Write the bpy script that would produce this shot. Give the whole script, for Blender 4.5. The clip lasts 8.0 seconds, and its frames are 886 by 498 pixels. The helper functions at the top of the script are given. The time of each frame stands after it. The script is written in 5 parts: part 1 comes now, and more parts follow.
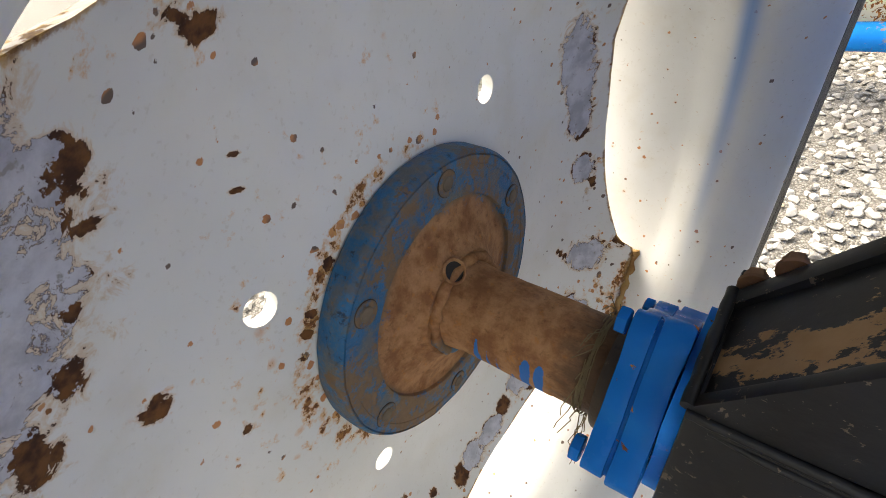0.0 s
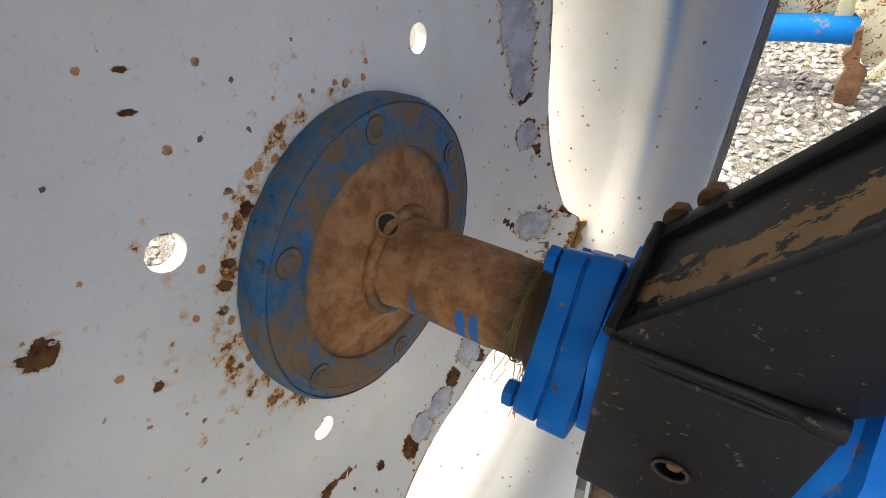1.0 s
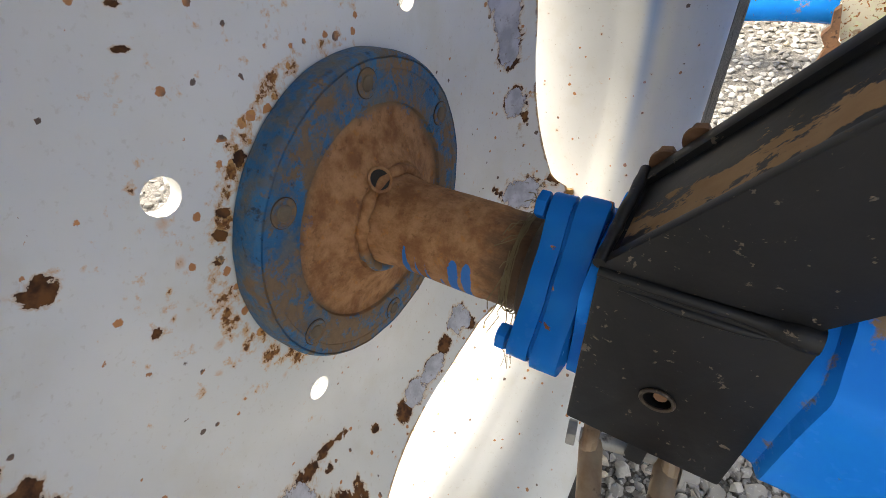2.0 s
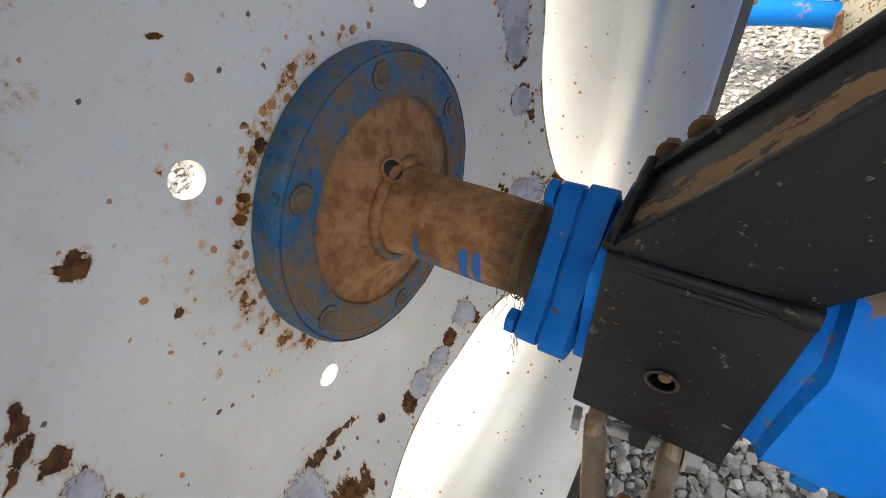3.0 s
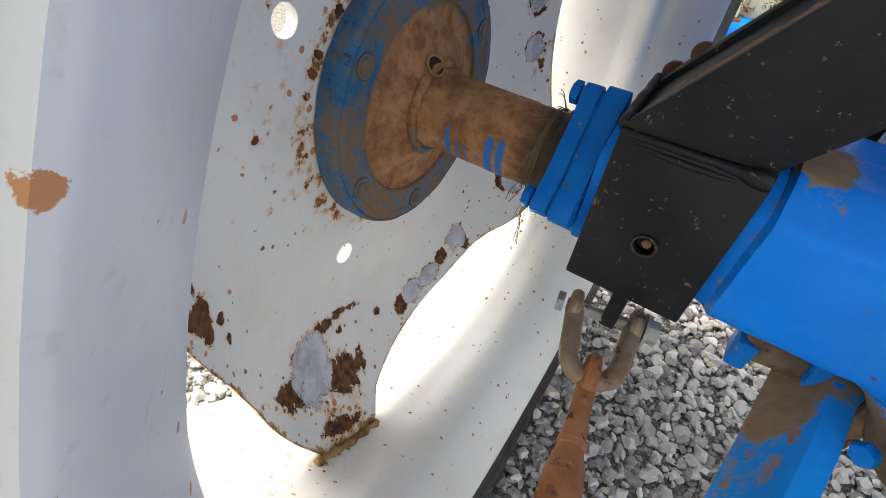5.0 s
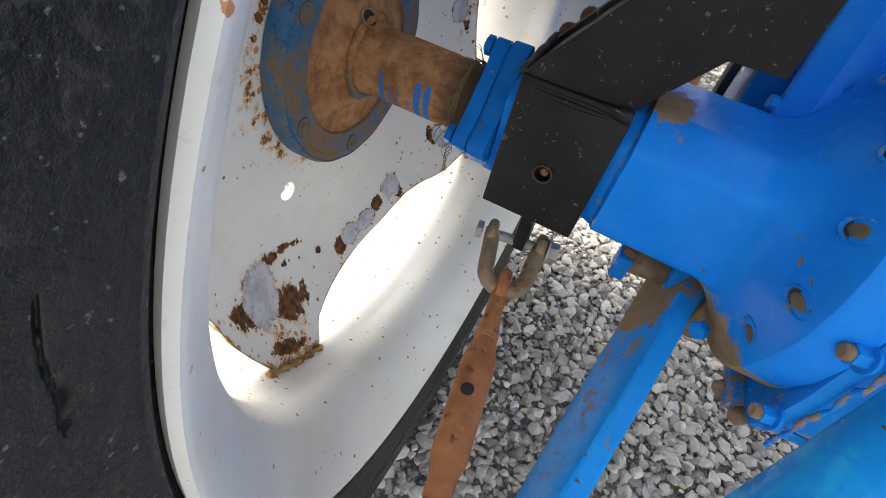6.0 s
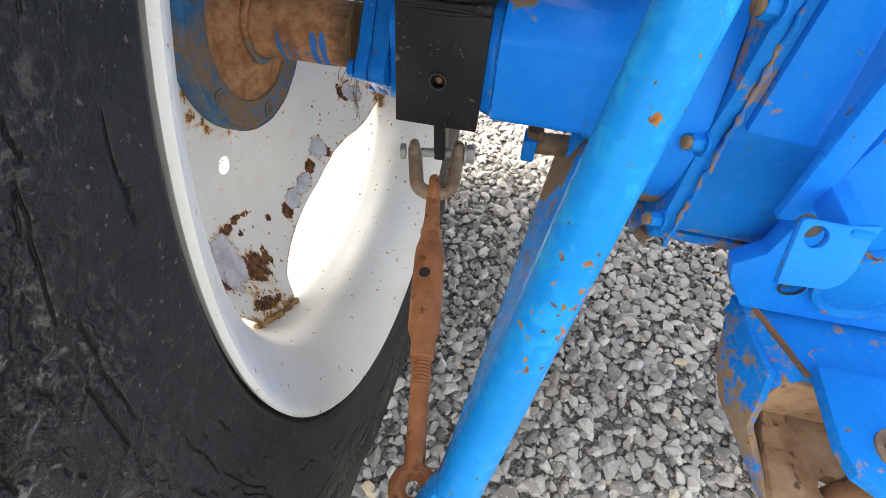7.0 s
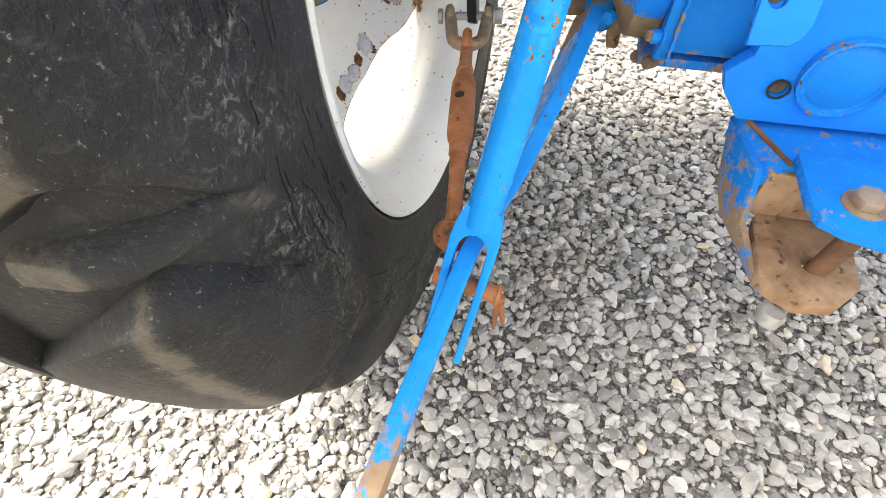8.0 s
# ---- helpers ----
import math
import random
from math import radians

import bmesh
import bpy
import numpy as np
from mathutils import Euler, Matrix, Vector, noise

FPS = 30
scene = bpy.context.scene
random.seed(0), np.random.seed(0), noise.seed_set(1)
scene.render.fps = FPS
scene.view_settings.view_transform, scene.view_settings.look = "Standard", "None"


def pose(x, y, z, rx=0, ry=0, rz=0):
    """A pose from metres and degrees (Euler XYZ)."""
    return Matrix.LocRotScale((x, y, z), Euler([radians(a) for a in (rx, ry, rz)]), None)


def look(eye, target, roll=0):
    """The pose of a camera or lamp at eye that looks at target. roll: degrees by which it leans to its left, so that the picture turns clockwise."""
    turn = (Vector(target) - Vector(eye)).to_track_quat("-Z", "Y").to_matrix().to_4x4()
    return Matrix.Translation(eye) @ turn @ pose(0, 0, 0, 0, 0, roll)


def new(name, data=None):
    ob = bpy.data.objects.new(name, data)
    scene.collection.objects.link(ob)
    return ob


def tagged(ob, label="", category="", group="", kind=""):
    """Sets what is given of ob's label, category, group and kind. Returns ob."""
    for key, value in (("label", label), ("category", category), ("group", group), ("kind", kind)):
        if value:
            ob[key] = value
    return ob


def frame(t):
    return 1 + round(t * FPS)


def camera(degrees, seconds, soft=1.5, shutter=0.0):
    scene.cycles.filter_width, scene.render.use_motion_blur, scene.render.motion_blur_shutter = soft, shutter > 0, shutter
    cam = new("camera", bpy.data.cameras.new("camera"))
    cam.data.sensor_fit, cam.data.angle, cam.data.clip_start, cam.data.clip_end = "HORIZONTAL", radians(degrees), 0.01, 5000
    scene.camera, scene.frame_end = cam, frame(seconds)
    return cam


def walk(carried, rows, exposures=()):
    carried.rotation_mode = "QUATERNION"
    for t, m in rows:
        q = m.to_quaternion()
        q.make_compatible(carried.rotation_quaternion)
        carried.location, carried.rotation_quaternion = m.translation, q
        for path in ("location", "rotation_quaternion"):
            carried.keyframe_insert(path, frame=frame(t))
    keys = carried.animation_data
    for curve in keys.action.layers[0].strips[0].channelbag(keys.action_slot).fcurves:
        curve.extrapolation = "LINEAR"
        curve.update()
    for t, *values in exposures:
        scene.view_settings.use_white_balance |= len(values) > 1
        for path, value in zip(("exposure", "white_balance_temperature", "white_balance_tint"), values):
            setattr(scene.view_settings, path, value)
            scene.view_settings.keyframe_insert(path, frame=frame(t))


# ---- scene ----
cam = camera(85.9, 8.0, 0.75)
PATH = [
    (0, (0.18, -0.194, 0.855), (-0.856, 0.912, -0.451), -9.8),
    (0.2, (0.18, -0.194, 0.85), (-0.864, 0.905, -0.455), -9.7),
    (0.5, (0.187, -0.195, 0.839), (-0.822, 0.935, -0.468), -8.5),
    (0.7, (0.192, -0.196, 0.831), (-0.777, 0.959, -0.483), -7.7),
    (1, (0.202, -0.194, 0.822), (-0.708, 0.987, -0.511), -7.2),
    (1.2, (0.202, -0.2, 0.818), (-0.682, 0.983, -0.53), -6.6),
    (1.5, (0.204, -0.21, 0.811), (-0.658, 0.983, -0.543), -6.4),
    (1.8, (0.21, -0.211, 0.807), (-0.649, 0.971, -0.558), -6.6),
    (2, (0.209, -0.214, 0.808), (-0.642, 0.967, -0.564), -6.8),
    (3.5, (0.212, -0.239, 0.808), (-0.645, 0.953, -0.55), -5.8),
    (4, (0.215, -0.261, 0.801), (-0.637, 0.935, -0.557), -5.0),
    (4.2, (0.216, -0.28, 0.789), (-0.634, 0.913, -0.573), -4.2),
    (5.3, (0.229, -0.356, 0.789), (-0.375, 0.913, -0.634), 10.0),
    (5.5, (0.237, -0.37, 0.791), (-0.303, 0.914, -0.644), 11.8),
    (6, (0.26, -0.399, 0.809), (-0.153, 0.905, -0.65), 13.5),
    (6.2, (0.267, -0.411, 0.812), (-0.069, 0.889, -0.67), 12.5),
    (6.5, (0.28, -0.43, 0.813), (-0.002, 0.865, -0.684), 9.8),
    (6.8, (0.291, -0.457, 0.82), (0.074, 0.844, -0.683), 6.8),
    (7, (0.307, -0.482, 0.818), (0.1, 0.809, -0.696), 3.8),
    (7.2, (0.319, -0.509, 0.814), (0.124, 0.771, -0.71), 1.9),
    (7.5, (0.323, -0.567, 0.815), (0.017, 0.662, -0.733), -1.8),
    (7.8, (0.341, -0.633, 0.8), (-0.012, 0.57, -0.758), -2.2),
    (8, (0.355, -0.674, 0.779), (0.006, 0.516, -0.79), -2.6),
]
walk(cam, [(t, look(eye, target, roll)) for t, eye, target, roll in PATH], [(0, 1.93, 7800, 8), (2, 1.98, 7650, 8), (4.2, 2.06, 7500, 8), (5.4, 1.86, 7250, 8), (7, 2.18, 7400, 8), (8, 2.42, 7650, 8)])
# ==== place ====
# ---------------------------------------------------------------- light
world = bpy.data.worlds.new("sky")
scene.world = world
world.use_nodes = True
wn, wl = world.node_tree.nodes, world.node_tree.links
sky = wn.new("ShaderNodeTexSky")
sky.sky_type, sky.sun_disc = "NISHITA", False
sky.sun_elevation, sky.sun_rotation = radians(50), radians(280)
sky.air_density, sky.dust_density, sky.ozone_density = 1.0, 3.0, 1.0
wn["Background"].inputs["Strength"].default_value = 0.15
haze = wn.new("ShaderNodeHueSaturation")
haze.inputs["Saturation"].default_value = 0.35
wl.new(sky.outputs[0], haze.inputs["Color"])
wl.new(haze.outputs[0], wn["Background"].inputs["Color"])
sun = new("sun", bpy.data.lights.new("sun", "SUN"))
sun.data.energy, sun.data.angle, sun.data.color = 1.6, radians(26), (1.0, 0.975, 0.94)
sun.matrix_world = look((-4.0, 0.7, 4.9), (0, 0, 0))

# ---------------------------------------------------------------- materials
class Mat:
    """A small wrapper for building node materials."""

    def __init__(self, name, rough=0.5, metal=0.0):
        self.m = bpy.data.materials.new(name)
        self.m.use_nodes = True
        self.n, self.l = self.m.node_tree.nodes, self.m.node_tree.links
        self.b = self.n["Principled BSDF"]
        self.b.inputs["Roughness"].default_value, self.b.inputs["Metallic"].default_value = rough, metal
        self.coord = self.n.new("ShaderNodeTexCoord").outputs["Object"]

    def put(self, key, value):
        socket = self.b.inputs[key]
        if hasattr(value, "links"):
            self.l.new(value, socket)
        else:
            socket.default_value = value
        return self

    def link(self, a, b):
        if hasattr(a, "links"):
            self.l.new(a, b)
        else:
            b.default_value = a

    def noise(self, scale, detail=4.0, rough=0.55, stretch=None, coord=None, distort=0.0):
        t = self.n.new("ShaderNodeTexNoise")
        t.inputs["Scale"].default_value, t.inputs["Detail"].default_value = scale, detail
        t.inputs["Roughness"].default_value, t.inputs["Distortion"].default_value = rough, distort
        src = coord or self.coord
        if stretch:
            mp = self.n.new("ShaderNodeMapping")
            mp.inputs["Scale"].default_value = stretch
            self.l.new(src, mp.inputs["Vector"])
            src = mp.outputs[0]
        self.l.new(src, t.inputs["Vector"])
        return t.outputs["Fac"]

    def math(self, op, a, b=0.0):
        t = self.n.new("ShaderNodeMath")
        t.operation = op
        self.link(a, t.inputs[0])
        self.link(b, t.inputs[1])
        return t.outputs[0]

    def step(self, v, lo, hi):
        t = self.n.new("ShaderNodeMapRange")
        t.interpolation_type = "SMOOTHSTEP"
        self.link(v, t.inputs["Value"])
        t.inputs["From Min"].default_value, t.inputs["From Max"].default_value = lo, hi
        return t.outputs["Result"]

    def mix(self, fac, a, b):
        t = self.n.new("ShaderNodeMix")
        t.data_type = "RGBA"
        self.link(fac, t.inputs["Factor"])
        for value, socket in ((a, t.inputs["A"]), (b, t.inputs["B"])):
            socket = t.inputs[6] if socket == t.inputs["A"] else t.inputs[7]
            self.link(value if hasattr(value, "links") else (*value, 1), socket)
        return t.outputs[2]

    def mixf(self, fac, a, b):
        t = self.n.new("ShaderNodeMix")
        self.link(fac, t.inputs[0])
        self.link(a, t.inputs[2])
        self.link(b, t.inputs[3])
        return t.outputs[0]

    def attr(self, name):
        t = self.n.new("ShaderNodeAttribute")
        t.attribute_name = name
        return t.outputs["Fac"]

    def rand(self):
        return self.n.new("ShaderNodeObjectInfo").outputs["Random"]

    def bump(self, height, strength=0.3, dist=0.002):
        t = self.n.new("ShaderNodeBump")
        t.inputs["Strength"].default_value, t.inputs["Distance"].default_value = strength, dist
        self.l.new(height, t.inputs["Height"])
        self.l.new(t.outputs[0], self.b.inputs["Normal"])
        return self


def blue_paint(name, chips=0.5, dirt=0.3, base=(0.0, 0.195, 0.74), cloud=0.12, nicks=0.0):
    """Glossy brushed-on blue enamel with chips down to orange rust, brown dirt, and caked mud where marked."""
    m = Mat(name)
    big, fine = m.noise(6, 3), m.noise(90, 5)
    c = m.mix(m.step(big, 0.35, 0.7), base, tuple(min(1, v * 1.15) for v in base))
    pale = (base[0] + 0.015, min(1, base[1] * 1.7), min(1, base[2] * 1.12))
    if nicks:
        # the enamel's sheen painted in as pale mottling, strongest where wear is marked
        wear = m.attr("wear")
        sheen_mottle = m.math("MULTIPLY", m.step(m.noise(95, 5, 0.55, distort=0.5), 0.44, 0.60), m.step(m.noise(22, 5, 0.6), 0.34, 0.60))
        c = m.mix(m.math("MULTIPLY", m.math("MULTIPLY", sheen_mottle, wear), cloud), c, pale)
    else:
        c = m.mix(m.math("MULTIPLY", m.step(m.noise(34, 4, 0.5, distort=0.4), 0.50, 0.60), cloud), c, pale)
    soil = m.math("MULTIPLY", m.step(m.noise(11, 7, 0.7), 0.70 - 0.16 * dirt, 0.74 - 0.16 * dirt), 0.85)
    soil = m.math("MAXIMUM", soil, m.step(m.math("ADD", m.attr("mud"), m.math("MULTIPLY", m.math("SUBTRACT", m.noise(60, 8, 0.72), 0.5), 1.7)), 0.44, 0.64))
    c = m.mix(soil, c, m.mix(fine, (0.20, 0.13, 0.074), (0.41, 0.29, 0.185)))
    field = m.math("ADD", m.noise(85, 5, 0.6, distort=0.8), m.math("MULTIPLY", m.noise(9, 3), 0.5))
    chip = m.step(field, 0.98 - 0.10 * chips, 0.995 - 0.10 * chips)
    if nicks:
        nick = m.math("ADD", m.noise(160, 4, 0.6, distort=0.6), m.math("MULTIPLY", m.noise(16, 3), 0.5))
        chip = m.math("MAXIMUM", chip, m.step(m.math("ADD", nick, m.math("MULTIPLY", wear, 0.10)), 1.05 - 0.07 * nicks, 1.06 - 0.07 * nicks))
    c = m.mix(chip, c, m.mix(m.step(fine, 0.4, 0.6), (0.16, 0.06, 0.025), (0.42, 0.17, 0.05)))
    m.put("Base Color", c).put("Roughness", m.mixf(m.math("MAXIMUM", chip, soil), m.mixf(fine, 0.2, 0.32), 0.9)).put("Specular IOR Level", 0.09)
    h = m.math("ADD", m.math("MULTIPLY", m.noise(45, 3), 0.35), m.math("MULTIPLY", chip, -0.5))
    h = m.math("ADD", h, m.math("MULTIPLY", soil, m.noise(120, 5)))
    m.bump(m.math("ADD", h, m.math("MULTIPLY", m.noise(300, 2), 0.15)), 0.3, 0.002)
    return m.m


def wheel_white():
    m = Mat("white_wheel_paint")
    peel, rust = m.attr("peel"), m.attr("rust")
    fine = m.noise(260, 6, 0.65)
    c = m.mix(m.step(m.noise(5, 4), 0.35, 0.7), (0.68, 0.685, 0.665), (0.77, 0.772, 0.755))
    c = m.mix(m.math("MULTIPLY", m.step(m.noise(18, 5, 0.6), 0.48, 0.75), 0.32), c, (0.60, 0.555, 0.44))
    c = m.mix(m.math("MULTIPLY", m.step(m.noise(240, 3, 0.6), 0.60, 0.72), 0.22), c, (0.42, 0.36, 0.27))

    def spots(scale, sparse, size, gain):
        """Round-ish rust spots of random size: more of them where the wear is marked."""
        v = m.n.new("ShaderNodeTexVoronoi")
        v.inputs["Scale"].default_value = scale
        m.l.new(m.coord, v.inputs["Vector"])
        hue = m.n.new("ShaderNodeSeparateColor")
        m.l.new(v.outputs["Color"], hue.inputs[0])
        luck = m.math("SUBTRACT", m.math("ADD", hue.outputs[0], m.math("MULTIPLY", rust, gain)), sparse)
        radius = m.math("MULTIPLY", m.math("MAXIMUM", luck, 0.0), size)
        ragged = m.math("ADD", v.outputs["Distance"], m.math("MULTIPLY", m.math("SUBTRACT", m.noise(scale * 3, 5, 0.75), 0.5), 0.45))
        return m.math("SUBTRACT", radius, ragged), radius

    big, rad = spots(80, 0.875, 0.95, 0.25)
    halo = m.math("MULTIPLY", m.step(m.math("ADD", big, m.math("MULTIPLY", rad, 1.1)), -0.05, 0.34), m.step(rad, 0.0, 0.03))
    c = m.mix(m.math("MULTIPLY", halo, 0.8), c, m.mix(fine, (0.58, 0.20, 0.03), (0.70, 0.38, 0.11)))
    dark = m.step(big, 0.0, 0.02)
    c = m.mix(dark, c, m.mix(fine, (0.10, 0.034, 0.014), (0.34, 0.15, 0.05)))
    small, _ = spots(125, 0.76, 1.2, 0.26)
    fleck = m.step(small, 0.0, 0.03)
    c = m.mix(m.math("MULTIPLY", fleck, 0.9), c, m.mix(m.step(m.noise(40, 2), 0.42, 0.5), (0.07, 0.028, 0.012), (0.50, 0.18, 0.035)))
    # caked rust in the thick of the wear
    speck = m.math("ADD", m.noise(70, 5, 0.7), m.math("MULTIPLY", rust, 0.24))
    c = m.mix(m.math("MULTIPLY", m.step(speck, 0.66, 0.78), 0.75), c, m.mix(fine, (0.58, 0.24, 0.045), (0.72, 0.44, 0.17)))
    cake = m.step(speck, 0.765, 0.785)
    c = m.mix(cake, c, m.mix(m.step(fine, 0.35, 0.65), (0.12, 0.045, 0.018), (0.36, 0.165, 0.055)))
    # flaking patches: bare brown steel, with the grey primer left inside
    edge = m.math("ADD", peel, m.math("MULTIPLY", m.math("SUBTRACT", m.noise(70, 8, 0.72, distort=0.5), 0.5), 2.1))
    c = m.mix(m.math("MULTIPLY", m.math("MULTIPLY", m.step(edge, 0.24, 0.5), m.step(peel, 0.02, 0.1)), 0.55), c, (0.58, 0.36, 0.15))
    flake = m.math("MULTIPLY", m.step(edge, 0.50, 0.515), m.step(peel, 0.02, 0.05))
    primer = m.step(m.math("ADD", m.attr("primer"), m.math("MULTIPLY", m.math("SUBTRACT", m.noise(60, 8, 0.7), 0.5), 1.5)), 0.50, 0.515)
    bare = m.mix(m.step(m.noise(110, 5), 0.35, 0.65), (0.05, 0.019, 0.010), (0.17, 0.07, 0.022))
    grey = m.mix(m.step(m.noise(45, 6, 0.65), 0.35, 0.65), (0.36, 0.37, 0.43), (0.56, 0.57, 0.63))
    grey = m.mix(m.step(m.noise(170, 4), 0.62, 0.7), grey, (0.30, 0.29, 0.29))
    lip = m.math("MULTIPLY", flake, m.step(edge, 0.575, 0.53))
    patch = m.mix(m.math("MULTIPLY", lip, 0.9), m.mix(primer, bare, grey), (0.07, 0.032, 0.02))
    c = m.mix(flake, c, patch)
    c = m.mix(m.math("MULTIPLY", m.attr("blue"), 0.85), c, (0.10, 0.28, 0.62))
    grime = m.step(m.math("ADD", m.attr("grime"), m.math("MULTIPLY", m.math("SUBTRACT", m.noise(70, 7, 0.7), 0.5), 1.8)), 0.35, 0.75)
    c = m.mix(m.math("MULTIPLY", grime, 0.85), c, m.mix(m.step(m.noise(120, 4), 0.42, 0.6), (0.46, 0.27, 0.085), (0.17, 0.085, 0.04)))
    m.put("Base Color", c)
    rusty = m.math("MAXIMUM", m.math("MAXIMUM", dark, cake), m.math("MULTIPLY", flake, m.math("SUBTRACT", 1.0, primer)))
    m.put("Roughness", m.mixf(rusty, m.mixf(fine, 0.34, 0.48), 0.9)).put("Specular IOR Level", 0.35)
    h = m.math("ADD", m.math("MULTIPLY", flake, -0.9), m.math("MULTIPLY", m.noise(170, 4), 0.10))
    h = m.math("ADD", h, m.math("MULTIPLY", m.math("MULTIPLY", primer, flake), 0.35))
    h = m.math("ADD", h, m.math("MULTIPLY", m.math("MULTIPLY", flake, m.noise(80, 5)), 0.7))
    h = m.math("ADD", h, m.math("MULTIPLY", m.math("MAXIMUM", dark, cake), 0.35))
    h = m.math("ADD", h, m.math("MULTIPLY", m.noise(9, 2), 0.9))
    m.bump(h, 0.6, 0.0018)
    return m.m


def hub_paint():
    """Old blue paint rubbed off to brown rust and caked dust; the bare middle is brown."""
    m = Mat("worn_blue_hub", 0.6)
    bare = m.attr("bare")
    fine = m.noise(210, 6, 0.7)
    brown = m.mix(m.step(m.noise(48, 6, 0.7), 0.32, 0.68), (0.215, 0.098, 0.043), (0.42, 0.225, 0.112))
    brown = m.mix(m.math("MULTIPLY", m.step(m.noise(150, 5, 0.7), 0.55, 0.70), 0.45), brown, (0.07, 0.034, 0.018))
    brown = m.mix(m.math("MULTIPLY", m.step(m.noise(110, 5, 0.65), 0.58, 0.68), 0.6), brown, (0.40, 0.165, 0.045))
    blue = m.mix(m.step(m.noise(30, 4), 0.3, 0.7), (0.012, 0.105, 0.235), (0.03, 0.165, 0.34))
    blue = m.mix(m.math("MULTIPLY", m.step(m.noise(140, 5, 0.7), 0.56, 0.66), 0.8), blue, (0.016, 0.022, 0.034))
    blue = m.mix(m.math("MULTIPLY", m.step(m.noise(52, 6, 0.7), 0.42, 0.60), 0.8), blue, m.mix(fine, (0.075, 0.080, 0.078), (0.19, 0.175, 0.145)))
    k = m.math("ADD", bare, m.math("MULTIPLY", m.math("SUBTRACT", m.noise(105, 7, 0.75), 0.5), 2.2))
    k = m.math("ADD", k, m.math("MULTIPLY", m.math("SUBTRACT", m.noise(30, 5, 0.6), 0.5), 1.6))
    k = m.step(k, 0.36, 0.70)
    film = m.mix(fine, (0.12, 0.085, 0.055), (0.27, 0.18, 0.11))
    c = m.mix(k, blue, m.mix(m.step(bare, 0.66, 0.92), film, brown))
    ragged = m.math("MULTIPLY", m.math("SUBTRACT", m.noise(80, 6, 0.7, (0.3, 1, 1)), 0.5), 1.6)
    stroke = m.step(m.math("ADD", m.attr("stroke"), ragged), 0.46, 0.54)
    c = m.mix(m.math("MULTIPLY", stroke, 0.9), c, (0.0, 0.15, 0.48))
    oil = m.step(m.math("ADD", m.attr("oil"), m.math("MULTIPLY", ragged, 0.5)), 0.3, 0.8)
    c = m.mix(m.math("MULTIPLY", oil, 0.85), c, m.mix(fine, (0.016, 0.010, 0.007), (0.07, 0.038, 0.02)))
    m.put("Base Color", c).put("Specular IOR Level", 0.22)
    m.put("Roughness", m.mixf(oil, m.mixf(k, m.mixf(fine, 0.42, 0.6), 0.9), 0.5))
    m.bump(m.math("ADD", m.math("ADD", m.math("MULTIPLY", k, 0.3), m.math("MULTIPLY", fine, 0.6)), m.math("MULTIPLY", m.noise(75, 5, 0.7), 0.9)), 0.6, 0.002)
    return m.m


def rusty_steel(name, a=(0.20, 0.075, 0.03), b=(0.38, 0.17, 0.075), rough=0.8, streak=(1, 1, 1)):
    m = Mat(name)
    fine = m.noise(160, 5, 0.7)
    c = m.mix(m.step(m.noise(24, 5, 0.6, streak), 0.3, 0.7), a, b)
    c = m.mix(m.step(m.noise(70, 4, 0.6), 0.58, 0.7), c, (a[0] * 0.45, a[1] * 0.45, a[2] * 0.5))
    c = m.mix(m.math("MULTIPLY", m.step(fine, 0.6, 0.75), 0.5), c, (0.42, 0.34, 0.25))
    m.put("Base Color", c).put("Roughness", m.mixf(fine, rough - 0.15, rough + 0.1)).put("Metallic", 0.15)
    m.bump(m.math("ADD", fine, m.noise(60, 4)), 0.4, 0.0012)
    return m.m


def black_paint():
    m = Mat("black_bracket_paint")
    fine = m.noise(200, 4, 0.6)
    c = m.mix(m.step(m.noise(14, 5), 0.35, 0.7), (0.0050, 0.0055, 0.0068), (0.0115, 0.0122, 0.0142))
    c = m.mix(m.math("MULTIPLY", m.step(m.noise(40, 6, 0.7), 0.52, 0.72), 0.15), c, (0.030, 0.030, 0.031))
    blot = m.step(m.math("ADD", m.noise(80, 7, 0.72, distort=0.6), m.math("MULTIPLY", m.noise(9, 3), 0.25)), 0.775, 0.80)
    splat = m.math("MAXIMUM", blot, m.step(m.noise(190, 3, 0.6), 0.665, 0.70))
    c = m.mix(m.math("MULTIPLY", splat, 0.8), c, m.mix(fine, (0.08, 0.06, 0.045), (0.24, 0.20, 0.16)))
    mud = m.attr("mud")
    k = m.step(m.math("ADD", mud, m.math("MULTIPLY", m.math("SUBTRACT", m.noise(55, 7, 0.7, (1, 1.6, 1)), 0.5), 2.6)), 0.48, 0.56)
    c = m.mix(k, c, m.mix(m.noise(60, 5), (0.22, 0.12, 0.055), (0.38, 0.26, 0.15)))
    m.put("Base Color", c).put("Roughness", m.mixf(m.math("MAXIMUM", splat, k), m.mixf(m.noise(18, 4), 0.36, 0.54), 0.95)).put("Specular IOR Level", 0.30)
    h = m.math("ADD", m.math("MULTIPLY", m.math("MAXIMUM", splat, k), 0.6), m.math("MULTIPLY", m.noise(80, 4), 0.4))
    m.bump(h, 0.35, 0.002)
    return m.m


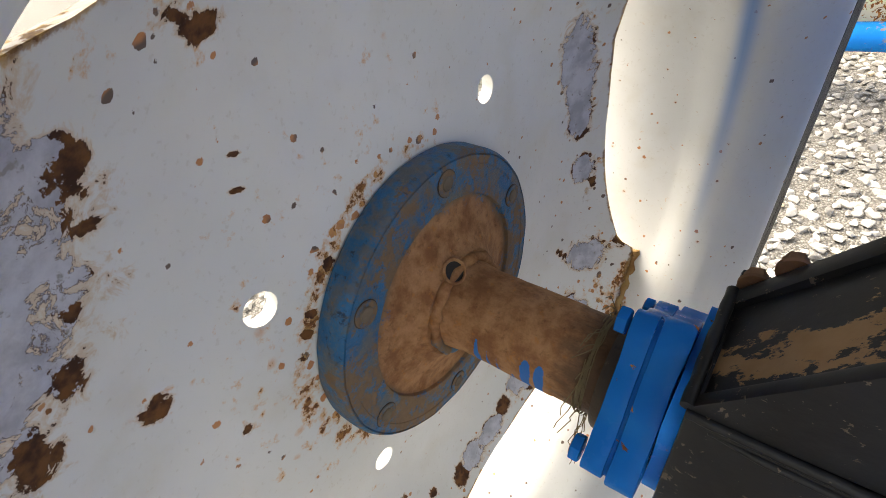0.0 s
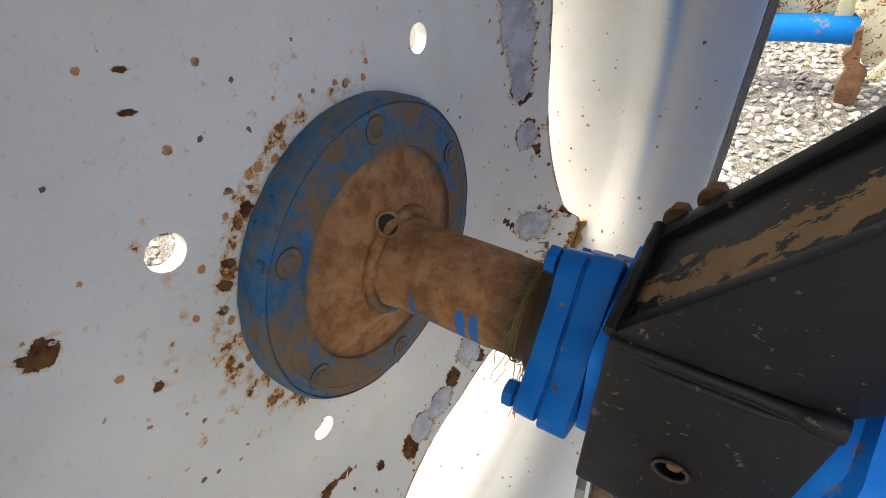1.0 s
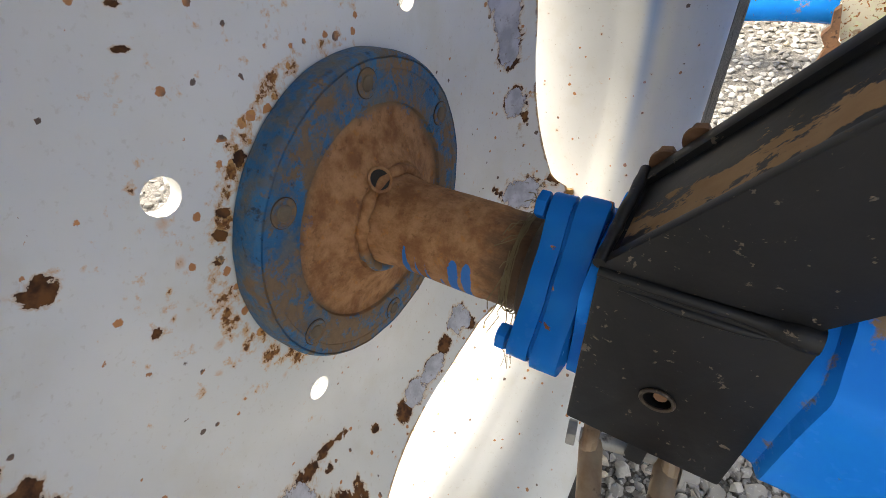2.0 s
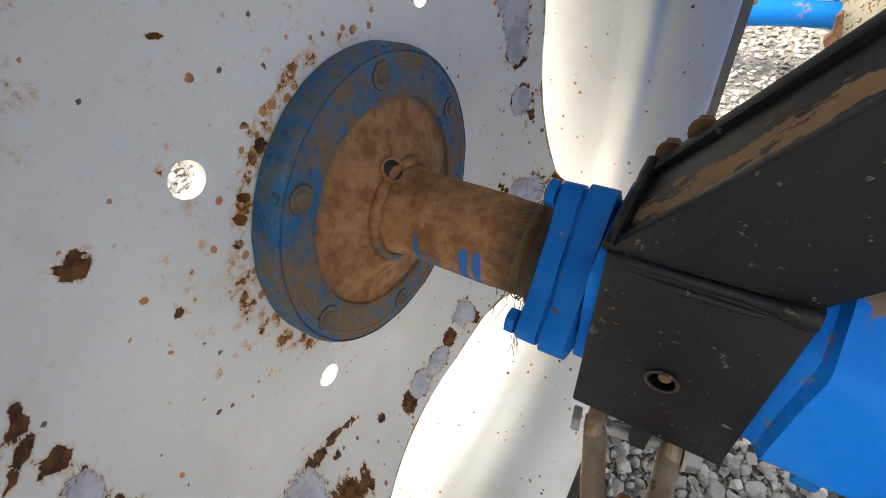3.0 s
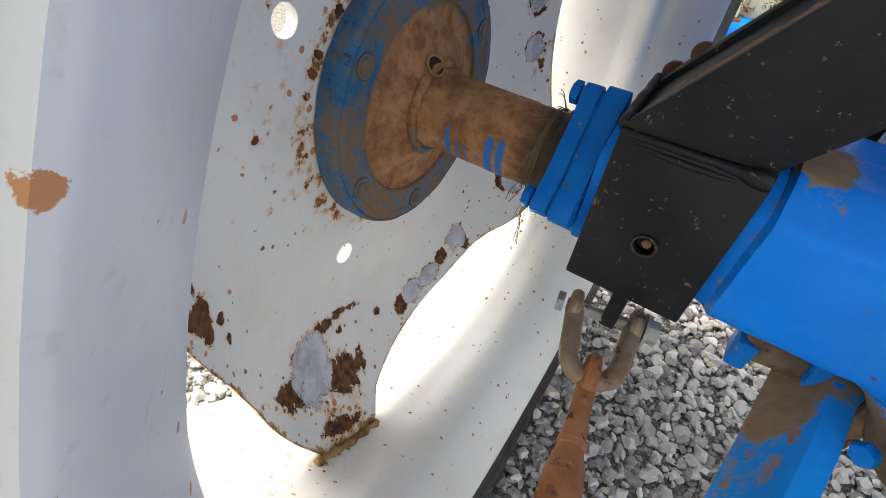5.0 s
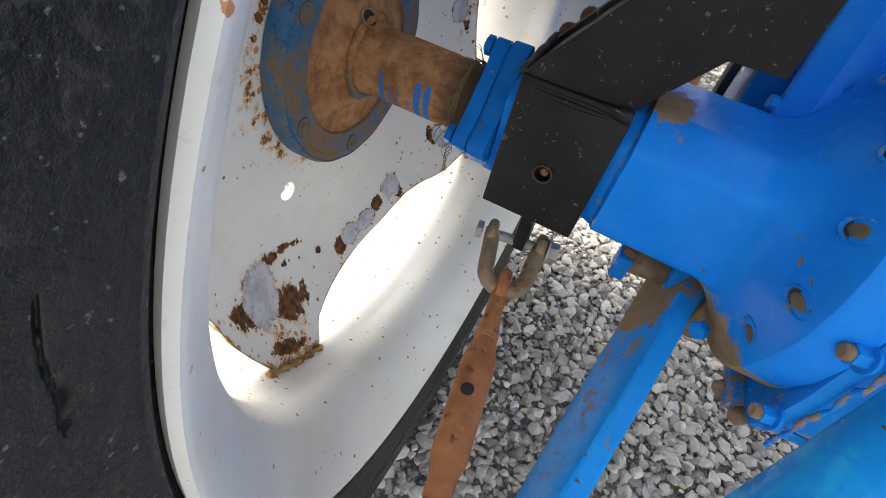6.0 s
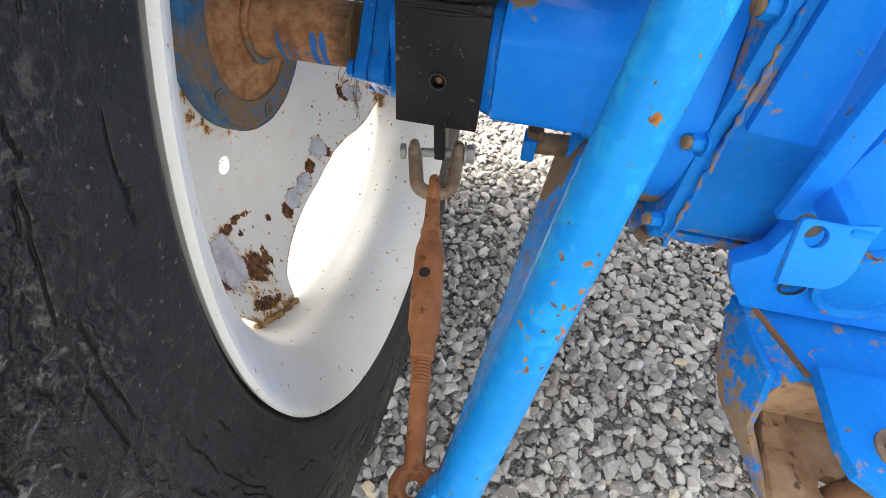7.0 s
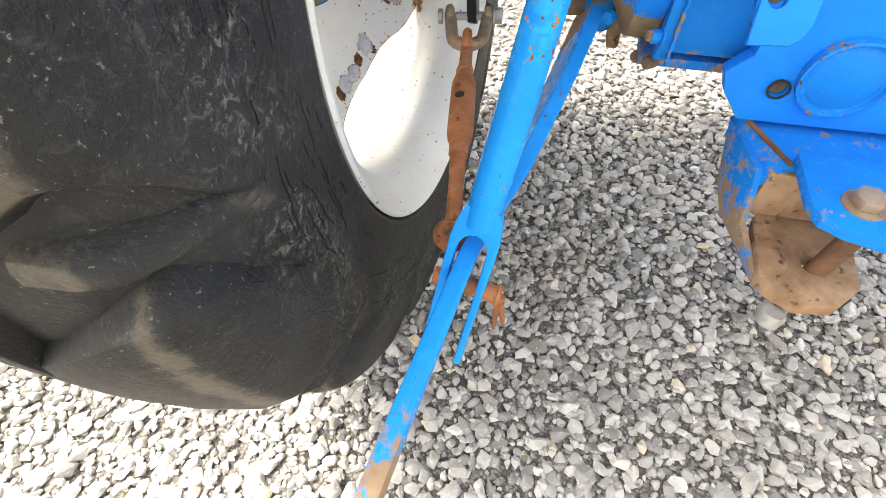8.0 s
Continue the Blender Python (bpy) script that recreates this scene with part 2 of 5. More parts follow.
def rubber():
    m = Mat("weathered_rubber", 0.75)
    fine = m.noise(220, 6, 0.68)
    c = m.mix(m.step(m.noise(9, 5), 0.3, 0.7), (0.009, 0.009, 0.0092), (0.023, 0.0228, 0.0222))
    c = m.mix(m.math("MULTIPLY", m.step(m.noise(20, 7, 0.72), 0.56, 0.78), 0.4), c, (0.048, 0.043, 0.036))
    c = m.mix(m.math("MULTIPLY", m.step(m.noise(300, 3), 0.66, 0.70), 0.75), c, (0.17, 0.165, 0.15))
    k = m.step(m.math("ADD", m.attr("dust"), m.math("MULTIPLY", m.math("SUBTRACT", m.noise(30, 7, 0.75), 0.5), 1.6)), 0.5, 0.9)
    c = m.mix(m.math("MULTIPLY", k, 0.6), c, m.mix(fine, (0.09, 0.075, 0.055), (0.21, 0.175, 0.13)))
    # ageing cracks, drawn out along the tyre's round
    at = m.n.new("ShaderNodeCombineXYZ")
    warp = m.noise(16, 5, 0.6)
    m.l.new(m.math("ADD", m.math("MULTIPLY", m.attr("arc"), 9.0), m.math("MULTIPLY", warp, 1.6)), at.inputs[0])
    m.l.new(m.math("ADD", m.math("MULTIPLY", m.attr("rad"), 34.0), m.math("MULTIPLY", m.noise(21, 5, 0.6), 2.4)), at.inputs[1])

    def web(scale, width):
        v = m.n.new("ShaderNodeTexVoronoi")
        v.feature = "DISTANCE_TO_EDGE"
        v.inputs["Scale"].default_value = scale
        m.l.new(at.outputs[0], v.inputs["Vector"])
        return m.step(v.outputs["Distance"], width, width * 0.25)

    where = m.attr("crack")

    crack = m.math("MULTIPLY", m.step(m.attr("split"), 0.12, 0.45), m.step(m.noise(32, 3), 0.36, 0.42))
    scuff = m.math("MULTIPLY", m.step(m.noise(110, 6, 0.75, distort=1.2), 0.51, 0.62), m.step(m.noise(17, 4), 0.40, 0.54))
    c = m.mix(m.math("MULTIPLY", m.math("MULTIPLY", scuff, m.math("ADD", m.math("MULTIPLY", where, 0.8), 0.12)), 0.9), c, (0.20, 0.188, 0.168))
    craze = m.math("MULTIPLY", web(2.4, 0.13), m.math("MULTIPLY", where, m.step(m.noise(13, 3), 0.47, 0.55)))
    crack = m.math("MAXIMUM", crack, m.math("MULTIPLY", craze, 0.6))
    c = m.mix(crack, c, (0.001, 0.001, 0.001))
    m.put("Base Color", c).put("Roughness", m.mixf(fine, 0.44, 0.66)).put("Specular IOR Level", 0.35)
    h = m.math("ADD", m.math("MULTIPLY", fine, 0.2), m.math("MULTIPLY", crack, -2.6))
    h = m.math("ADD", h, m.math("MULTIPLY", m.noise(55, 6, 0.75), 0.9))
    h = m.math("ADD", h, m.math("MULTIPLY", m.math("MULTIPLY", where, m.noise(110, 5, 0.7)), 0.7))
    m.bump(h, 0.65, 0.004)
    return m.m


def gravel_stone(name):
    m = Mat(name, 0.8)
    geo = m.n.new("ShaderNodeNewGeometry")
    r = geo.outputs["Random Per Island"] if "bed" in name else m.rand()
    ramp = m.n.new("ShaderNodeValToRGB")
    m.l.new(r, ramp.inputs[0])
    tones = ((0.0, (0.185, 0.175, 0.167)), (0.3, (0.315, 0.300, 0.284)), (0.55, (0.425, 0.406, 0.382)), (0.85, (0.52, 0.496, 0.466)), (0.975, (0.66, 0.632, 0.594)), (1.0, (0.62, 0.50, 0.33)))
    while len(ramp.color_ramp.elements) < len(tones):
        ramp.color_ramp.elements.new(0.5)
    for e, (p, c) in zip(ramp.color_ramp.elements, tones):
        e.position, e.color = p, (*c, 1)
    pos = geo.outputs["Position"]
    c = m.mix(m.math("MULTIPLY", m.step(m.noise(90, 5, 0.65, coord=pos), 0.4, 0.7), 0.4), ramp.outputs[0], (0.29, 0.278, 0.262))
    c = m.mix(m.math("MULTIPLY", m.step(m.noise(130, 4, 0.6, (1, 1, 5), coord=pos), 0.59, 0.65), 0.55), c, (0.66, 0.64, 0.605))
    c = m.mix(m.math("MULTIPLY", m.step(m.noise(3.5, 3, coord=pos), 0.55, 0.75), 0.3), c, (0.33, 0.26, 0.17))
    m.put("Base Color", c).bump(m.noise(240, 4, 0.65, coord=pos), 0.45, 0.0015)
    return m.m


def plain(name, color, rough=0.5, metal=0.0, vary=0.25, scale=60, bump=0.2):
    m = Mat(name, rough, metal)
    k = m.noise(scale, 4)
    m.put("Base Color", m.mix(k, tuple(v * (1 - vary) for v in color), tuple(min(1, v * (1 + vary)) for v in color)))
    m.bump(m.noise(scale * 3, 4), bump, 0.001)
    return m.m


WHITE, HUB, RUBBER, BLACK = wheel_white(), hub_paint(), rubber(), black_paint()
BLUE = blue_paint("blue_enamel", 0.25, 0.3, (0.0, 0.215, 0.77))
BLUE_CAP = blue_paint("blue_enamel_clean", 0.0, 0.1, (0.0, 0.125, 0.44), 0.1)
BLUE_WORN = blue_paint("blue_enamel_chipped", 0.05, 0.1, (0.0, 0.265, 0.75), 0.62, 0.64)
BLUE_DIRTY = blue_paint("blue_enamel_dirty", 0.3, 0.6, (0.0, 0.195, 0.63), 0.4, 1.1)
RUST = rusty_steel("orange_rusty_steel", (0.25, 0.085, 0.03), (0.42, 0.17, 0.07))
RUST_BROWN = rusty_steel("brown_rusty_steel", (0.11, 0.055, 0.03), (0.24, 0.12, 0.06))
MUD_STEEL = rusty_steel("mud_caked_steel", (0.13, 0.078, 0.043), (0.31, 0.215, 0.135), 0.9)
GALV = rusty_steel("galvanised_shackle", (0.19, 0.10, 0.05), (0.36, 0.27, 0.18), 0.6)
WELD = rusty_steel("rusty_weld", (0.22, 0.10, 0.03), (0.50, 0.33, 0.13), 0.85)
ZINC = rusty_steel("zinc_bolt", (0.20, 0.19, 0.175), (0.42, 0.41, 0.385), 0.55)
JAW = rusty_steel("rubbed_rusty_jaw", (0.23, 0.120, 0.060), (0.45, 0.29, 0.175), 0.8)
BOLT_END = rusty_steel("dirty_bolt_end", (0.075, 0.058, 0.040), (0.21, 0.165, 0.11))
# Oily steel of the seal; also the shade painted into recesses and gaps.
OILY_RECESS = rusty_steel("oily_and_recess_shade_steel", (0.022, 0.016, 0.012), (0.07, 0.045, 0.028), 0.6)
# Near-black colour that paints the shade inside holes and pits.
RECESS_SHADE = plain("painted_recess_shade", (0.02, 0.017, 0.015), 0.9)
SOIL = plain("dry_grass_fibre", (0.16, 0.12, 0.06), 0.9)


# ---------------------------------------------------------------- mesh helpers
HUBZ = 0.5746


def part(name, bm, material, parent=None, label="", smooth=35, attrs=None):
    """Links a bmesh as one mesh object, shaded smooth below the angle given."""
    bmesh.ops.recalc_face_normals(bm, faces=bm.faces[:])
    me = bpy.data.meshes.new(name)
    if smooth:
        lim = radians(smooth)
        for f in bm.faces:
            f.smooth = True
        for e in bm.edges:
            e.smooth = len(e.link_faces) == 2 and e.calc_face_angle(0) < lim
    bm.to_mesh(me)
    bm.free()
    me.materials.append(material)
    co = np.empty(len(me.vertices) * 3)
    me.vertices.foreach_get("co", co)
    co = co.reshape(-1, 3)
    for key, fn in (attrs or {}).items():
        a = me.attributes.new(key, "FLOAT", "POINT")
        a.data.foreach_set("value", np.asarray(fn(co)).astype(np.float32))
    ob = new(name, me)
    if parent:
        ob.parent = parent
    if label:
        ob["label"] = label
    return ob


def thing(name, label, category, at=(0, 0, 0), group="", kind=""):
    ob = new(name)
    ob.empty_display_size = 0.05
    ob.location = at
    return tagged(ob, label, category, group, kind)


def lathe(profile, n=96, cy=0.0, cz=HUBZ, closed=False):
    """Turns a profile of (x, r) round the axle."""
    bm = bmesh.new()
    rings = []
    for x, r in profile:
        rings.append([bm.verts.new((x, cy + r * math.cos(2 * math.pi * k / n), cz + r * math.sin(2 * math.pi * k / n))) for k in range(n)])
    if closed:
        rings.append(rings[0])
    for a, b in zip(rings, rings[1:]):
        for k in range(n):
            bm.faces.new((a[k], a[(k + 1) % n], b[(k + 1) % n], b[k]))
    if not closed:
        for ring in (rings[0], rings[-1]):
            if (ring[0].co - ring[n // 2].co).length > 1e-4:
                bm.faces.new(ring)
    return bm


def frame_of(d):
    d = Vector(d).normalized()
    return d.to_track_quat("Z", "Y").to_matrix().to_4x4()


def turned(profile, base, direction, n=24):
    """A turned part: (distance along, radius) from base along direction."""
    bm = bmesh.new()
    rings = [[bm.verts.new((r * math.cos(2 * math.pi * k / n), r * math.sin(2 * math.pi * k / n), s)) for k in range(n)] for s, r in profile]
    for a, b in zip(rings, rings[1:]):
        for k in range(n):
            bm.faces.new((a[k], a[(k + 1) % n], b[(k + 1) % n], b[k]))
    bm.faces.new(rings[0]), bm.faces.new(rings[-1])
    bm.transform(Matrix.Translation(base) @ frame_of(direction))
    return bm


def tube(points, radius, n=12, closed=False):
    """A round bar swept along points; radius is one number or one a point."""
    pts = [Vector(p) for p in points]
    rad = [radius] * len(pts) if isinstance(radius, (int, float)) else radius
    bm, rings, up = bmesh.new(), [], Vector((0.13, 0.21, 1)).normalized()
    for i, p in enumerate(pts):
        a = pts[i - 1] if (i or closed) else p
        b = pts[(i + 1) % len(pts)] if (i + 1 < len(pts) or closed) else p
        d = (b - a).normalized()
        s = d.cross(up)
        s = s.normalized() if s.length > 1e-3 else d.orthogonal().normalized()
        u = s.cross(d).normalized()
        up = u
        rings.append([bm.verts.new(p + rad[i] * (math.cos(2 * math.pi * k / n) * s + math.sin(2 * math.pi * k / n) * u)) for k in range(n)])
    pairs = list(zip(rings, rings[1:])) + ([(rings[-1], rings[0])] if closed else [])
    for a, b in pairs:
        for k in range(n):
            bm.faces.new((a[k], a[(k + 1) % n], b[(k + 1) % n], b[k]))
    if not closed:
        bm.faces.new(rings[0]), bm.faces.new(rings[-1])
    return bm


def soften(bm, width, seg=2, angle=30):
    edges = [e for e in bm.edges if len(e.link_faces) == 2 and e.calc_face_angle(0) > radians(angle)]
    bmesh.ops.bevel(bm, geom=edges, offset=width, segments=seg, profile=0.6, affect="EDGES", clamp_overlap=True)
    return bm


def box(lo, hi, bevel=0.002, m=None):
    bm = bmesh.new()
    bmesh.ops.create_cube(bm, size=1)
    lo, hi = Vector(lo), Vector(hi)
    bm.transform(Matrix.Translation((lo + hi) / 2) @ Matrix.Diagonal((*(hi - lo), 1)))
    if bevel:
        soften(bm, bevel)
    if m:
        bm.transform(m)
    return bm


def slab(outline, thick, m, bevel=0.0015, holes=()):
    """A flat plate: its outline in (u, v), thick along w (both ways), laid by the matrix m. holes: (u, v, radius)."""
    bm = bmesh.new()
    loops = [[bm.verts.new((u, v, 0)) for u, v in outline]]
    for u, v, r in holes:
        loops.append([bm.verts.new((u + r * math.cos(2 * math.pi * k / 20), v + r * math.sin(2 * math.pi * k / 20), 0)) for k in range(20)])
    edges = []
    for lp in loops:
        edges += [bm.edges.new((lp[k], lp[(k + 1) % len(lp)])) for k in range(len(lp))]
    bmesh.ops.triangle_fill(bm, use_beauty=True, use_dissolve=False, edges=edges)
    bmesh.ops.recalc_face_normals(bm, faces=bm.faces[:])
    flat = bm.faces[:]
    up = bmesh.ops.extrude_face_region(bm, geom=flat)
    bmesh.ops.translate(bm, verts=[v for v in up["geom"] if isinstance(v, bmesh.types.BMVert)], vec=(0, 0, thick))
    bmesh.ops.translate(bm, verts=bm.verts[:], vec=(0, 0, -thick / 2))
    bmesh.ops.recalc_face_normals(bm, faces=bm.faces[:])
    if bevel:
        soften(bm, bevel, 2, 50)
    bm.transform(m)
    return bm


def axes(origin, u, v):
    """A matrix whose x runs along u and y along v as nearly as may be."""
    u, v = Vector(u).normalized(), Vector(v)
    w = u.cross(v).normalized()
    v = w.cross(u)
    return Matrix((( u.x, v.x, w.x, origin[0]), (u.y, v.y, w.y, origin[1]), (u.z, v.z, w.z, origin[2]), (0, 0, 0, 1)))


def hexhead(base, direction, size=0.011, height=0.009, washer=True, shank=0.0):
    """A hexagon bolt head of that half width, standing on base; with a washer and a shank."""
    bm = bmesh.new()
    if washer:
        bmesh.ops.create_cone(bm, cap_ends=True, segments=20, radius1=size * 1.35, radius2=size * 1.35, depth=0.0025, matrix=Matrix.Translation((0, 0, 0.00125)))
    hx = bmesh.new()
    bmesh.ops.create_cone(hx, cap_ends=True, segments=6, radius1=size, radius2=size, depth=height, matrix=Matrix.Translation((0, 0, 0.0025 + height / 2)))
    soften(hx, size * 0.12, 2)
    tmp = bpy.data.meshes.new("tmp")
    hx.to_mesh(tmp)
    hx.free()
    bm.from_mesh(tmp)
    bpy.data.meshes.remove(tmp)
    if shank:
        bmesh.ops.create_cone(bm, cap_ends=True, segments=14, radius1=size * 0.55, radius2=size * 0.55, depth=abs(shank), matrix=Matrix.Translation((0, 0, shank / 2)))
    bm.transform(Matrix.Translation(base) @ frame_of(direction) @ Matrix.Rotation(0.4, 4, "Z"))
    return bm


def wobble(bm, amount, scale, seed=0.0):
    for v in bm.verts:
        v.co += amount * noise.noise_vector(v.co * scale + Vector((seed, seed * 1.7, 0)))
    return bm


def join(*parts):
    bm = bmesh.new()
    for p in parts:
        tmp = bpy.data.meshes.new("tmp")
        p.to_mesh(tmp)
        p.free()
        bm.from_mesh(tmp)
        bpy.data.meshes.remove(tmp)
    return bm


def torus_y(cx, cy, cz, radius, thick, n=28):
    return tube([(cx + radius * math.cos(2 * math.pi * k / n), cy, cz + radius * math.sin(2 * math.pi * k / n)) for k in range(n)], thick, 8, True)


def lathe_y(cx, cz, profile, n=40):
    bm = bmesh.new()
    rings = []
    for y, r in profile:
        r = max(r, 0.0005)
        rings.append([bm.verts.new((cx + r * math.cos(2 * math.pi * k / n), y, cz + r * math.sin(2 * math.pi * k / n))) for k in range(n)])
    for a, b in zip(rings, rings[1:]):
        for k in range(n):
            bm.faces.new((a[k], a[(k + 1) % n], b[(k + 1) % n], b[k]))
    bm.faces.new(rings[0]), bm.faces.new(rings[-1])
    return bm


# ---------------------------------------------------------------- rear wheel
def blob(co, y, z, ry, rz, rot=0.0):
    """A smooth hump over the disc's face at (y, z from the axle)."""
    a = radians(rot)
    dy, dz = co[:, 1] - y, co[:, 2] - HUBZ - z
    u, v = dy * math.cos(a) + dz * math.sin(a), -dy * math.sin(a) + dz * math.cos(a)
    return np.clip(1.0 - 0.5 * np.hypot(u / ry, v / rz) ** 2, 0, 1)


LOBES = -132.0  # degrees: the first of the disc's four arms


def edge_radius(a):
    """The disc's outline: four nearly straight sides between four broad arms."""
    d = (math.degrees(a) - LOBES + 45) % 90 - 45
    side = 45 - abs(d)
    r = 0.2795 / max(0.2, math.cos(radians(side * 0.93)))
    if d < 0:
        return float(np.interp(d, (-45, -32, -24, -18, -13, -5, -2, 0), (0.2790, 0.2825, 0.2870, 0.2975, 0.311, 0.328, 0.335, 0.338)))
    return min(0.338, r + max(0.0, 0.338 - r) * min(1.0, max(0.0, (16.0 - d) / 2.0)))


def dish(r):
    """How far the pressed disc comes inwards at a radius."""
    return -0.0225 + 4.4 * max(0.0, r - 0.194) ** 2 if r < 0.318 else 0.0452 + 0.62 * (r - 0.318)


def wheel_disc(parent):
    bm, n, rings = bmesh.new(), 288, []
    r0 = 0.06
    cols = 56
    grid = []
    for j in range(n):
        a = 2 * math.pi * j / n
        edge = edge_radius(a)
        row = []
        for i in range(cols + 1):
            r = r0 + (edge - r0) * i / cols
            x = dish(r)
            d = (math.degrees(a) - LOBES + 45) % 90 - 45
            # the arms are pressed up in a broad rib
            rib = math.exp(-((d / 15.0) ** 2)) * math.exp(-(((r - 0.245) / 0.03) ** 2))
            row.append(bm.verts.new((x + 0.004 * rib, r * math.cos(a), HUBZ + r * math.sin(a))))
        grid.append(row)
    centres = [(0.163 * math.cos(radians(k)), 0.163 * math.sin(radians(k))) for k in (52.3, 142.3, 232.3, 322.3)]
    for j in range(n):
        A, B = grid[j], grid[(j + 1) % n]
        for i in range(cols):
            bm.faces.new((A[i], B[i], B[i + 1], A[i + 1]))
    # the four round holes: snap the nearest ring of vertices to the circle and open it
    for cy, cz in centres:
        c = Vector((0, cy, HUBZ + cz))
        gone = []
        for f in bm.faces:
            m = f.calc_center_median()
            if math.hypot(m.y - c.y, m.z - c.z) < 0.0108:
                gone.append(f)
        bmesh.ops.delete(bm, geom=gone, context="FACES")
        rim = {v for e in bm.edges if e.is_boundary for v in e.verts if math.hypot(v.co.y - c.y, v.co.z - c.z) < 0.02}
        for v in rim:
            d = Vector((0, v.co.y - c.y, v.co.z - c.z)).normalized() * 0.0108
            v.co.y, v.co.z = c.y + d.y, c.z + d.z
    bmesh.ops.recalc_face_normals(bm, faces=bm.faces[:])
    up = bmesh.ops.extrude_face_region(bm, geom=bm.faces[:])
    bmesh.ops.translate(bm, verts=[v for v in up["geom"] if isinstance(v, bmesh.types.BMVert)], vec=(-0.010, 0, 0))

    def peel(co):
        out = np.zeros(len(co))
        for args in PATCHES:
            out = np.maximum(out, blob(co, *args[:5]))
        return out

    def primer(co):
        out = np.zeros(len(co))
        for args in PATCHES:
            out = np.maximum(out, args[5] * blob(co, *args[:2], args[2] * 0.95, args[3] * 0.95, args[4]))
        return out

    def rust(co):
        r, a = np.hypot(co[:, 1], co[:, 2] - HUBZ), np.degrees(np.arctan2(co[:, 2] - HUBZ, co[:, 1]))
        ring = 0.92 * np.exp(-(((r - 0.128) / 0.010) ** 2)) * np.clip(np.cos(np.radians(a - 165)) + 0.35, 0, 1)
        field = 0.40 * np.exp(-(((r - 0.16) / 0.04) ** 2)) * np.clip(np.cos(np.radians(a - 150)) + 0.25, 0, 1)
        spots = sum(blob(co, y, z, s, s) for y, z, s in ((-0.194, 0.095, 0.012), (-0.11, 0.245, 0.018), (-0.13, -0.19, 0.02), (-0.19, -0.25, 0.03), (0.25, -0.20, 0.03)))
        er = np.array([edge_radius(v) for v in np.radians(a)])
        bare_edge = np.exp(-(((er - r) / 0.0035) ** 2)) * (np.cos(np.radians(a - 170)) > 0.35)
        edge = 0.9 * bare_edge + 0.9 * np.exp(-(((r - 0.338) / 0.012) ** 2)) + 0.25 * (np.abs(r - 0.30) < 0.03)
        return np.clip(ring + field + 0.5 * np.minimum(spots, 1) + edge, 0, 1)

    def grime(co):
        """Yellow rust on the cut edge and along the welds of the arms."""
        r, a = np.hypot(co[:, 1], co[:, 2] - HUBZ), np.degrees(np.arctan2(co[:, 2] - HUBZ, co[:, 1]))
        d = (a - LOBES + 45) % 90 - 45
        er = np.array([edge_radius(v) for v in np.radians(a)])
        cut = 0.9 * (er - r < 0.0006) * (np.abs(d) < 40)
        return np.maximum(cut, 0.75 * np.exp(-(((r - 0.336) / 0.007) ** 2)) + 0.5 * blob(co, 0.249, -0.06, 0.02, 0.02) * (r > 0.262))

    return part("wheel_disc", bm, WHITE, parent, "white pressed disc with flaking paint and rust", 40, {"peel": peel, "primer": primer, "rust": rust, "grime": grime})


